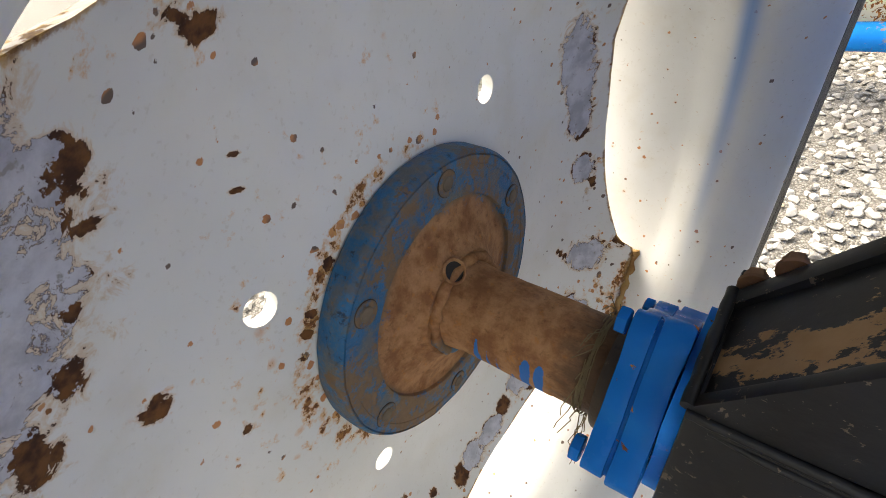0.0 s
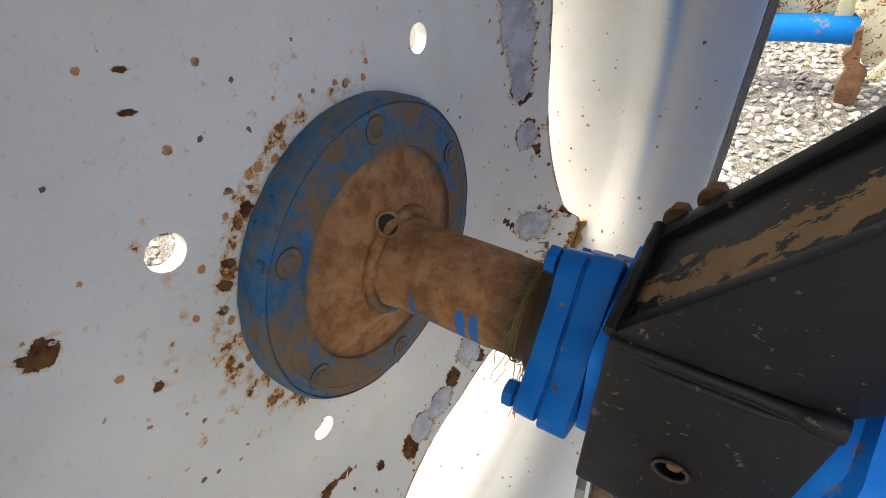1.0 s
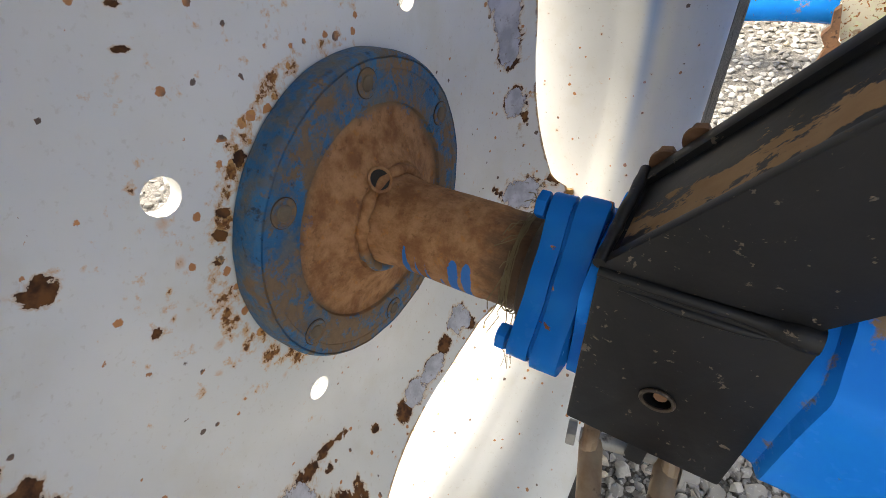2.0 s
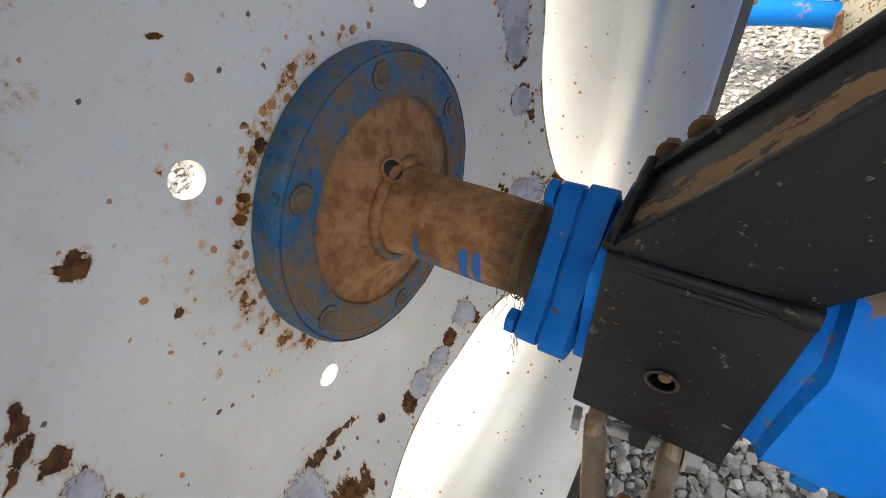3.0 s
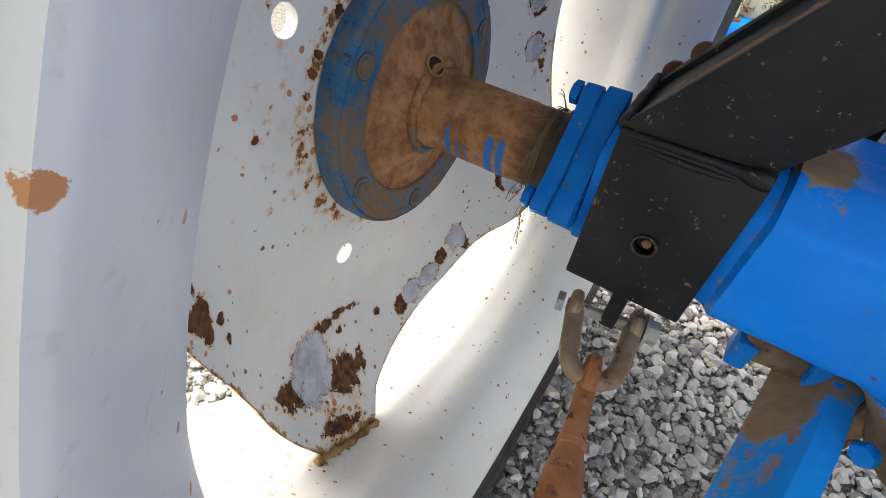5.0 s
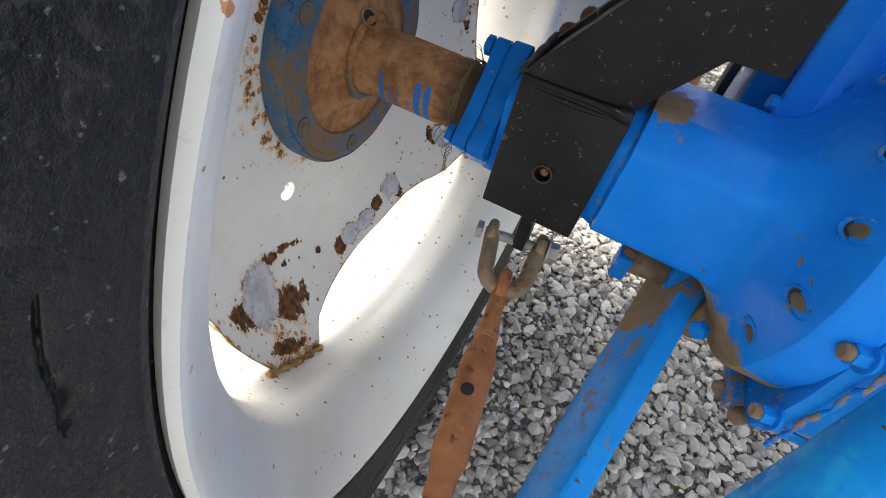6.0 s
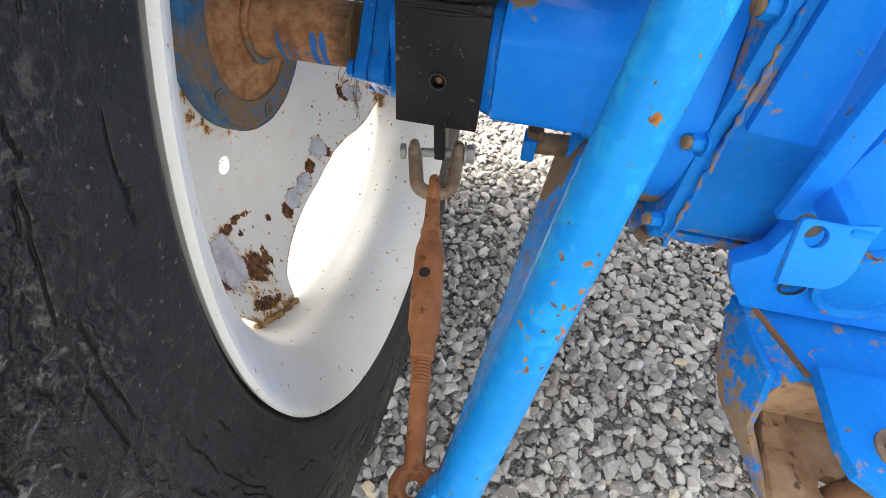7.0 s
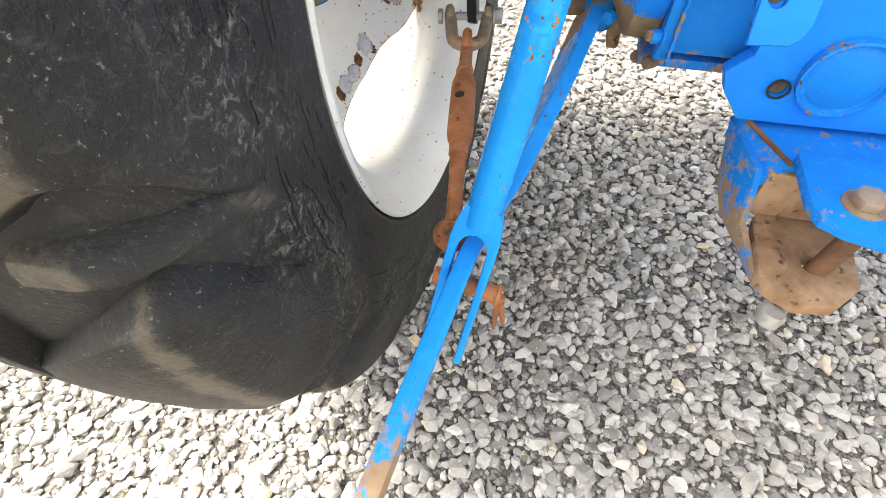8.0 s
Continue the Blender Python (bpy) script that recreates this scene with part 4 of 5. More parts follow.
def build_wisp():
    """Dry grass wound round the shaft against the seal."""
    g = random.Random(4)
    bms = []
    for k in range(46):
        a0, span = g.uniform(0, 6.28), g.uniform(0.5, 2.2)
        x, r = 0.1225 + g.uniform(-0.003, 0.0025), 0.0350 + g.uniform(0, 0.0014)
        pts = []
        for i in range(9):
            f = i / 8
            out = 0.0 if k % 4 else max(0.0, f - 0.6) * g.uniform(0.02, 0.045)
            a = a0 + span * f
            pts.append((x - out * 0.5 + 0.001 * math.sin(5 * f + k), (r + out) * math.cos(a), HUBZ + (r + out) * math.sin(a)))
        bms.append(tube(pts, 0.00035, 4))
    for k in range(7):
        a = radians(g.uniform(200, 250))
        p = Vector((0.124, 0.036 * math.cos(a), HUBZ + 0.036 * math.sin(a)))
        bms.append(tube([p + Vector((g.uniform(-0.3, 0.2) * f * 0.02, -0.012 * f, -0.05 * f * (0.4 + f * g.random()))) for f in (0, 0.25, 0.5, 0.75, 1.0)], 0.0003, 4))
    tagged(part("dry_grass", join(*bms), SOIL, None), "wisps of dry brown grass wound round the axle shaft", "grass", kind="stuff")


build_wisp()


# ---------------------------------------------------------------- black bracket clamped round the housing, with its arm
def build_bracket():
    b = thing("axle_bracket", "black painted steel bracket with sloping channel arm, muddy, on the axle", "bracket")
    zero = {"mud": lambda co: np.zeros(len(co))}
    # front plate, leaning a little
    m = axes((0.2235, -0.0515, 0.581), (1, 0, 0), (0, 0.10, 1))
    part("front_plate", slab([(-0.0445, -0.061), (0.0425, -0.061), (0.0455, 0.057), (-0.0445, 0.060)], 0.011, m, 0.002, [(-0.001, -0.012, 0.0075)]), BLACK, b, "", 35, zero)
    # Dark plug in the hole: the shade of its depth is colour.
    part("bolt_hole", turned([(-0.006, 0.0072), (-0.0045, 0.0072), (-0.0035, 0.0055)], (0.2225, -0.0525, 0.569), (0, -1, 0.1), 18), OILY_RECESS, b, "rusty bolt hole with its depth painted dark")
    part("hole_rim", torus_y(0.2225, -0.0583, 0.5695, 0.0082, 0.0011), OILY_RECESS, b, "rusty rim of the hole")
    part("hole_bolt_end", turned([(0, 0.0034), (0.002, 0.0034), (0.0025, 0.0025)], (0.2235, -0.0545, 0.5705), (0, -1, 0.1), 12), RUST_BROWN, b, "rusty bolt tip inside the hole")
    part("back_plate", box((0.179, 0.047, 0.520), (0.268, 0.058, 0.642), 0.002), BLACK, b, "", 35, zero)
    part("top_plate", box((0.179, -0.044, 0.631), (0.268, 0.0465, 0.6415), 0.002), BLACK, b, "", 35, zero)
    end = tube([(0.1785, -0.049 + 0.084 * k / 12, 0.6440 + 0.0006 * math.sin(k * 1.3)) for k in range(13)], [0.0032 + 0.0003 * math.sin(k * 2.1) for k in range(13)], 12)
    part("end_weld", wobble(end, 0.0006, 60), BLACK, b, "", 60, zero)
    knob = lambda k: 0.0030 + 0.0034 * math.exp(-((k - 22.5) / 3.0) ** 2)  # noqa: E731
    bead = tube([(0.179 + 0.089 * k / 24, -0.0490 + 0.0002 * math.sin(k * 1.7), 0.6395) for k in range(25)], [knob(k) for k in range(25)], 16)
    fold = tube([(0.190 + 0.066 * k / 24, -0.0512 + 0.0003 * math.sin(k * 0.6), 0.6345 - 0.0012 * math.sin(math.pi * k / 24)) for k in range(25)], [0.0026 * max(0.15, math.sin(math.pi * k / 24)) ** 0.5 for k in range(25)], 12)
    part("fold_ridge", wobble(fold, 0.0003, 50), BLACK, b, "", 60, zero)
    part("weld_bead", wobble(bead, 0.0003, 60), BLACK, b, "", 60, zero)
    # arm: a channel open to its upper side, rising towards the tractor's middle
    d = Vector((0.61, 0, 0.792))
    s = Vector((0.792, 0, -0.61))
    mf = axes((0.178, -0.045, 0.642), d, s)
    part("arm_web", slab([(-0.002, 0.0), (0.267, 0.0), (0.1432, 0.0941), (0.1204, 0.0665), (0.055, 0.068)], 0.008, mf, 0.0015), BLACK, b, "", 35, zero)
    mb = axes((0.178, 0.030, 0.642), d, s)
    part("arm_rear_web", slab([(-0.002, 0.0), (0.267, 0.0), (0.1432, 0.0941), (0.1204, 0.0665), (0.055, 0.068)], 0.014, mb, 0.003), BLACK, b, "", 35, zero)
    floor_o = Vector((0.178, -0.0405, 0.642)) + s * 0.0045
    mm = axes(floor_o, d, (0, 1, 0))

    def grid_plate():
        bm = bmesh.new()
        bmesh.ops.create_grid(bm, x_segments=60, y_segments=12, size=0.5)
        bm.transform(mm @ Matrix.Translation((0.1335, 0.0333, 0)) @ Matrix.Diagonal((0.267, 0.0666, 1, 1)))
        ex = bmesh.ops.extrude_face_region(bm, geom=bm.faces[:])
        bmesh.ops.translate(bm, verts=[v for v in ex["geom"] if isinstance(v, bmesh.types.BMVert)], vec=tuple(s * 0.006))
        return bm

    def mud(co):
        return np.clip(1.0 - np.abs(co[:, 1] + 0.020) / 0.030, 0, 1) * 0.74

    part("arm_channel_floor", grid_plate(), BLACK, b, "black channel floor caked with brown mud", 35, {"mud": mud})
    for k, (u, v) in enumerate(((0.010, 0.048), (0.032, 0.052))):
        p = Vector((0.178, 0.0, 0.642)) + d * u
        part("arm_nut", hexhead((p.x + 0.003, 0.0375, p.z - 0.0015), (-0.1, 1, 0.05), 0.0062, 0.008), RUST_BROWN, b, "rusty hexagon nut")
    # lug under the bracket for the stabiliser's shackle
    part("shackle_lug", slab([(-0.012, 0.03), (0.012, 0.03), (0.012, -0.042), (0.0, -0.052), (-0.012, -0.042)], 0.013, axes((0.2245, -0.036, 0.503), (0, -1, -0.15), (0, 0, 1)), 0.002), BLACK, b, "", 35, zero)
    return b


build_bracket()


def build_shade_guard():
    """An unseen mudguard, added over the tyre to shade the wheel from above."""
    f = thing("mudguard", "unseen blue sheet mudguard added to shade the wheel", "mudguard")

    def sheet(lo, hi, section):
        bm, rows = bmesh.new(), []
        for k in range(25):
            a = radians(lo + (hi - lo) * k / 24)
            rows.append([bm.verts.new((x, r * math.cos(a), HUBZ + r * math.sin(a))) for x, r in section])
        for A, B in zip(rows, rows[1:]):
            for i in range(4):
                bm.faces.new((A[i], A[(i + 1) % 4], B[(i + 1) % 4], B[i]))
        bm.faces.new(rows[0]), bm.faces.new(rows[-1])
        return bm

    part("shade_guard_sheet", sheet(12, 130, ((-0.13, 0.675), (0.31, 0.675), (0.31, 0.68), (-0.13, 0.68))), BLUE, f)
    # Unseen inner skirt, added to keep side sky light off the disc.
    part("shade_guard_skirt", sheet(40, 134, ((0.306, 0.42), (0.31, 0.42), (0.31, 0.6745), (0.306, 0.6745))), BLUE, f)
    return f


build_shade_guard()


# ---------------------------------------------------------------- blue axle housing
def section(x, front, low, top, back, cut_top, cut_low, round_r=0.0, f=0.0):
    """A cast section at x: a box with cut corners, blended by f into a ring of radius round_r."""
    zc, ring = (low + top) / 2, 0.592
    corners = [(front, low + cut_low * 0.8), (front, top - cut_top), (front + cut_top * 1.5, top), (back - cut_top, top), (back, top - cut_top), (back, low + cut_low), (back - cut_low, low), (front + cut_low * 1.2, low)]
    pts, n = [], len(corners)
    for i, (y, z) in enumerate(corners):
        (ya, za), (yb, zb) = corners[i - 1], corners[(i + 1) % n]
        la, lb = math.hypot(ya - y, za - z), math.hypot(yb - y, zb - z)
        k = min(0.007, 0.45 * la, 0.45 * lb)
        A, B = ((ya - y) / la * k + y, (za - z) / la * k + z), ((yb - y) / lb * k + y, (zb - z) / lb * k + z)
        for j in range(5):
            t = j / 4
            pts.append(((1 - t) ** 2 * A[0] + 2 * t * (1 - t) * y + t * t * B[0], (1 - t) ** 2 * A[1] + 2 * t * (1 - t) * z + t * t * B[1]))
        C = ((y - yb) / lb * k + yb, (z - zb) / lb * k + zb)
        pts += [(B[0] + (C[0] - B[0]) * t, B[1] + (C[1] - B[1]) * t) for t in (0.2, 0.4, 0.6, 0.8)]
    out = []
    for y, z in pts:
        a = math.atan2(z - zc, y)
        out.append((x, y + (round_r * math.cos(a) - y) * f, z + (ring + round_r * math.sin(a) - z) * f))
    return out


def skin(sections):
    bm = bmesh.new()
    rows = [[bm.verts.new(p) for p in s] for s in sections]
    n = len(rows[0])
    for A, B in zip(rows, rows[1:]):
        for k in range(n):
            bm.faces.new((A[k], A[(k + 1) % n], B[(k + 1) % n], B[k]))
    bm.faces.new(rows[0]), bm.faces.new(rows[-1])
    return bm


def build_housing():
    h = thing("axle_housing", "glossy blue cast axle housing flaring to a bolted flange", "axle housing")
    core = (-0.046, 0.529, 0.6285, 0.046, 0.014, 0.016)
    body = (-0.0605, 0.511, 0.6430, 0.063, 0.020, 0.034)
    secs = [section(0.1715, *core), section(0.262, *core), section(0.268, -0.050, 0.522, 0.634, 0.052, 0.015, 0.02), section(0.2765, -0.0525, 0.519, 0.636, 0.054, 0.016, 0.022), section(0.2795, *body), section(0.30, *body), section(0.34, *body), section(0.370, *body)]
    secs += [section(x, *body, r, f) for x, r, f in ((0.384, 0.115, 0.10), (0.394, 0.118, 0.24), (0.402, 0.121, 0.44), (0.408, 0.123, 0.64), (0.413, 0.125, 0.83), (0.417, 0.127, 0.96), (0.419, 0.130, 1.0), (0.4215, 0.134, 1.0), (0.425, 0.1355, 1.0), (0.4525, 0.1355, 1.0))]

    def mud(co):
        top = np.exp(-(((co[:, 0] - 0.292) / 0.020) ** 2)) * (co[:, 2] > 0.615) * np.exp(-(((co[:, 1] + 0.012) / 0.03) ** 2)) * 1.1
        low = 0.30 * (co[:, 2] < 0.520) + 0.80 * np.clip((co[:, 0] - 0.365) / 0.02, 0, 1) * np.clip((0.560 - co[:, 2]) / 0.06, 0, 1)
        clay = 0.45 * np.exp(-(((co[:, 0] - 0.2745) / 0.004) ** 2))
        return np.maximum(np.maximum(top, low), clay)

    fine = []
    for A, B in zip(secs, secs[1:]):
        m = max(1, int((B[0][0] - A[0][0]) / 0.006))
        fine += [[tuple(a + (b - a) * k / m for a, b in zip(p, q)) for p, q in zip(A, B)] for k in range(m)]
    part("housing_body", wobble(skin(fine + [secs[-1]]), 0.0012, 30), BLUE, h, "", 30, {"mud": mud})
    part("flange_wall", wobble(box((0.434, 0.02, 0.738), (0.4525, 0.20, 0.94), 0.004), 0.001, 25), BLUE, h)
    for deg in (48, 74, 99, 122, 149, 177, 203, 229, 255):
        a = radians(deg)
        d = Vector((-0.86, 0.50 * math.cos(a), 0.50 * math.sin(a))).normalized()
        p = Vector((0.4145, 0.1135 * math.cos(a), 0.592 + 0.1135 * math.sin(a)))
        round_to = Vector((0, -math.sin(a), math.cos(a)))
        squash = Matrix.Translation(p) @ axes((0, 0, 0), round_to, d.cross(round_to)) @ Matrix.Diagonal((0.72, 1.15, 1, 1))
        seat = turned([(-0.006, 0.0125), (0.0022, 0.0125), (0.0030, 0.0112), (0.0012, 0.0098), (-0.002, 0.0094)], (0, 0, 0), (0, 0, 1), 24)
        seat.transform(squash)
        st = part("bolt_seat", seat, BLUE_DIRTY, h, "", 35, {"mud": lambda co: np.full(len(co), 0.42)})
        # Solid dark disc: the recess shade round the bolt is in its colour.
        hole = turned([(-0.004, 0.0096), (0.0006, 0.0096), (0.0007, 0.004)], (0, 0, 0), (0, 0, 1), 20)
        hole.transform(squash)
        part("bolt_recess_shade", hole, OILY_RECESS, st, "dark disc painted as recess shade round the bolt")
        end = turned([(-0.002, 0.0068), (0.0020, 0.0066), (0.0026, 0.0050)], (0, 0, 0), (0, 0, 1), 14)
        end.transform(squash)
        part("bolt_end", wobble(end, 0.0006, 200), BOLT_END, st, "brown muddy bolt end")
    return h


build_housing()


# ---------------------------------------------------------------- transmission case
def build_case():
    c = thing("transmission_case", "blue painted cast tractor transmission case with rusty bolts", "transmission")
    edge = [(-0.128, 0.480), (-0.136, 0.500), (-0.138, 0.545), (-0.134, 0.60), (-0.139, 0.64), (-0.138, 0.80), (0.14, 0.80), (0.14, 0.472), (-0.06, 0.468), (-0.10, 0.472)]
    side = axes((0.4595, 0, 0), (0, 1, 0), (0, 0, 1))
    part("gasket_flange", wobble(slab(edge, 0.0125, side, 0.003), 0.0012, 40), BLUE_DIRTY, c, "", 35, {"mud": lambda co: np.full(len(co), 0.10)})
    gasket = [(0.4665 + 0.0004 * math.sin(k * 2.1), -0.1395 + 0.0012 * math.sin(k * 1.3), 0.482 + 0.0075 * k) for k in range(43)]
    part("gasket_edge", wobble(tube(gasket, [0.0022 + 0.0010 * math.sin(k * 2.7) for k in range(43)], 8), 0.0014, 120), BLUE_DIRTY, c, "brown crumbling gasket edge", 60, {"mud": lambda co: np.full(len(co), 0.5)})

    def case_dirt(co):
        return 0.08 + 0.5 * np.clip((0.505 - co[:, 2]) / 0.03, 0, 1)

    lower = [(-0.118, 0.486), (-0.124, 0.505), (-0.126, 0.585), (-0.134, 0.600), (-0.1385, 0.612), (-0.1385, 0.86), (0.20, 0.86), (0.20, 0.476), (-0.09, 0.476)]
    body = slab(lower, 0.118, axes((0.5265, 0, 0), (0, 1, 0), (0, 0, 1)), 0.006)
    part("case_body", wobble(body, 0.001, 20), BLUE_DIRTY, c, "", 40, {"mud": case_dirt})
    panel = slab([(0.473, 0.617), (0.5255, 0.612), (0.520, 0.66), (0.508, 0.74), (0.502, 0.86), (0.473, 0.86)], 0.012, axes((0, -0.1395, 0), (1, 0, 0), (0, 0, 1)), 0.0045)
    part("case_panel", wobble(panel, 0.0006, 25), BLUE, c, "", 50)
    pad = slab([(0.473, 0.498), (0.545, 0.496), (0.548, 0.575), (0.473, 0.582)], 0.006, axes((0, -0.1245, 0), (1, 0, 0), (0, 0.012, 1)), 0.0025)
    part("case_pad", wobble(pad, 0.0008, 25), BLUE_DIRTY, c, "", 50, {"mud": case_dirt})
    part("case_rear", wobble(box((0.586, -0.128, 0.488), (0.93, 0.20, 0.86), 0.012), 0.001, 20), BLUE, c, "", 40)
    part("case_foot", wobble(box((0.440, -0.110, 0.462), (0.575, 0.10, 0.4755), 0.005), 0.002, 40), BLUE_DIRTY, c, "", 40, {"mud": lambda co: np.full(len(co), 0.50)})
    for x, z in ((0.4535, 0.597), (0.4535, 0.70), (0.4535, 0.512)):
        b = part("case_bolt", hexhead((x, -0.1365, z), (-1, -0.25, 0.1), 0.0075, 0.010), BLUE_DIRTY, c, "blue painted bolt head")
        part("bolt_tip", turned([(0.010, 0.0058), (0.016, 0.0056), (0.0175, 0.004)], (x, -0.1365, z), (-1, -0.25, 0.1), 14), MUD_STEEL, b, "muddy bolt tip")
    for x, y, z in ((0.445, -0.086, 0.462), (0.456, -0.112, 0.470)):
        part("foot_bolt", turned([(-0.004, 0.0075), (0.008, 0.0075), (0.010, 0.0060), (0.0105, 0.003)], (x, y, z), (-0.75, -0.6, -0.05), 14), MUD_STEEL, c, "brown muddy bolt end")
    # hitch plate at the back of the case
    m = axes((0.56, -0.150, 0.44), (1, 0, 0), (0, 0.03, 1))
    outline = [(-0.038, 0.052), (-0.030, 0.030), (-0.004, -0.002), (0.39, 0.004), (0.39, 0.38), (0.03, 0.38), (0.005, 0.25), (-0.010, 0.17), (-0.014, 0.11), (-0.018, 0.072)]
    part("hitch_plate", slab(outline, 0.020, m, 0.003, [(0.020, 0.040, 0.0095), (0.20, 0.05, 0.0115)]), BLUE, c, "", 35)
    # Dark ring paints the shade at the hole's edge.
    part("plate_hole_rim", torus_y(0.580, -0.161, 0.480, 0.0102, 0.0012), RECESS_SHADE, c)
    part("hole_bolt", lathe_y(0.580, 0.480, [(-0.154, 0.0), (-0.154, 0.008), (-0.150, 0.0085), (-0.146, 0.0085)]), BOLT_END, c, "rusty bolt inside the hole")
    part("cover_disc", lathe_y(0.632, 0.499, [(-0.1655, 0.0), (-0.1655, 0.030), (-0.163, 0.034), (-0.1635, 0.037), (-0.1685, 0.039), (-0.1675, 0.0415), (-0.158, 0.042)]), BLUE_DIRTY, c, "round cover with chipped rusty edge", 35, {"wear": lambda co: 0.2 + 1.0 * (np.hypot(co[:, 0] - 0.632, co[:, 2] - 0.499) > 0.032)})
    return c


build_case()


def build_shade_deck():
    """An unseen sheet steel deck, added over the transmission to shade it."""
    d = thing("unseen_shade_deck", "unseen blue sheet deck added to shade the transmission case", "deck")
    part("shade_deck_sheet", box((0.56, -0.15, 1.12), (1.25, 0.62, 1.128), 0.002), BLUE, d)
    part("shade_deck_edge", box((0.56, -0.156, 1.06), (1.25, -0.1505, 1.128), 0.001), BLUE, d)
    for x in (0.62, 0.86):
        part("shade_deck_post", box((x, 0.02, 0.861), (x + 0.05, 0.08, 1.1195), 0.004), BLUE, d)
    return d


build_shade_deck()


def build_tab():
    t = thing("hitch_bracket", "blue steel tab with a drilled hole and brace strap", "bracket")
    m = axes((0.5153, -0.217, 0.592), (1, 0, 0), (0, 0.65, 1))
    part("tab_plate", slab([(-0.0125, -0.0365), (0.019, -0.0345), (0.027, -0.029), (0.032, -0.019), (0.034, 0.002), (0.038, 0.014), (0.017, 0.011), (-0.008, 0.0115), (-0.011, 0.009)], 0.007, m, 0.0015, [(0.001, 0.0, 0.0075)]), BLUE, t)
    part("tab_bolt", turned([(0, 0.0066), (0.010, 0.0066), (0.011, 0.0050)], (0.5165, -0.201, 0.590), (0, -1, 0.25), 18), BOLT_END, t, "rusty bolt behind the hole")
    part("tab_web", box((0.535, -0.218, 0.580), (0.550, -0.1615, 0.602), 0.002), BLUE, t)
    part("brace_strap", slab([(-0.011, -0.01), (0.011, -0.01), (0.014, 0.10), (0.030, 0.26), (0.008, 0.26), (-0.008, 0.10)], 0.009, axes((0.527, -0.168, 0.575), (1, 0.1, 0.05), (0.1, 0, 1)), 0.002), BLUE, t)
    part("strap_screw", hexhead((0.572, -0.172, 0.70), (0, -1, 0.1), 0.010, 0.007), GALV, t)
    return t


build_tab()


def build_over():
    o = thing("front_casting", "dark blue cast gearbox section ahead of the axle housing", "gearbox")
    part("casting", wobble(box((0.392, 0.205, 0.40), (0.93, 0.62, 0.80), 0.02), 0.002, 15), BLUE, o)
    part("casting_arm", wobble(box((0.352, 0.110, 0.50), (0.398, 0.24, 0.73), 0.008), 0.0015, 20), BLUE_CAP, o)
    part("lever_plate", box((0.330, 0.12, 0.52), (0.3385, 0.150, 0.72), 0.002), BLACK, o, "black flat lever plate", 35, {"mud": lambda co: np.zeros(len(co))})
    b = thing("upright_bracket", "blue flat steel upright bolted on the axle housing", "bracket")
    part("upright_plate", slab([(-0.0115, -0.012), (0.0115, -0.012), (-0.010, 0.30), (-0.033, 0.30)], 0.012, axes((0.3805, 0.052, 0.642), (1, 0, 0), (0, 0, 1)), 0.002), BLUE, b)
    part("web_panel", wobble(box((0.388, 0.0, -0.03), (0.436, 0.018, 0.30), 0.006, Matrix.Translation((0, 0.064, 0.660)) @ Matrix.Rotation(radians(-32), 4, "X")), 0.001, 25), BLUE, b)
    part("upright_bolt", hexhead((0.369, 0.050, 0.648), (-1, -0.2, 0.1), 0.006, 0.007, False), BLUE_DIRTY, b)
    return o


build_over()


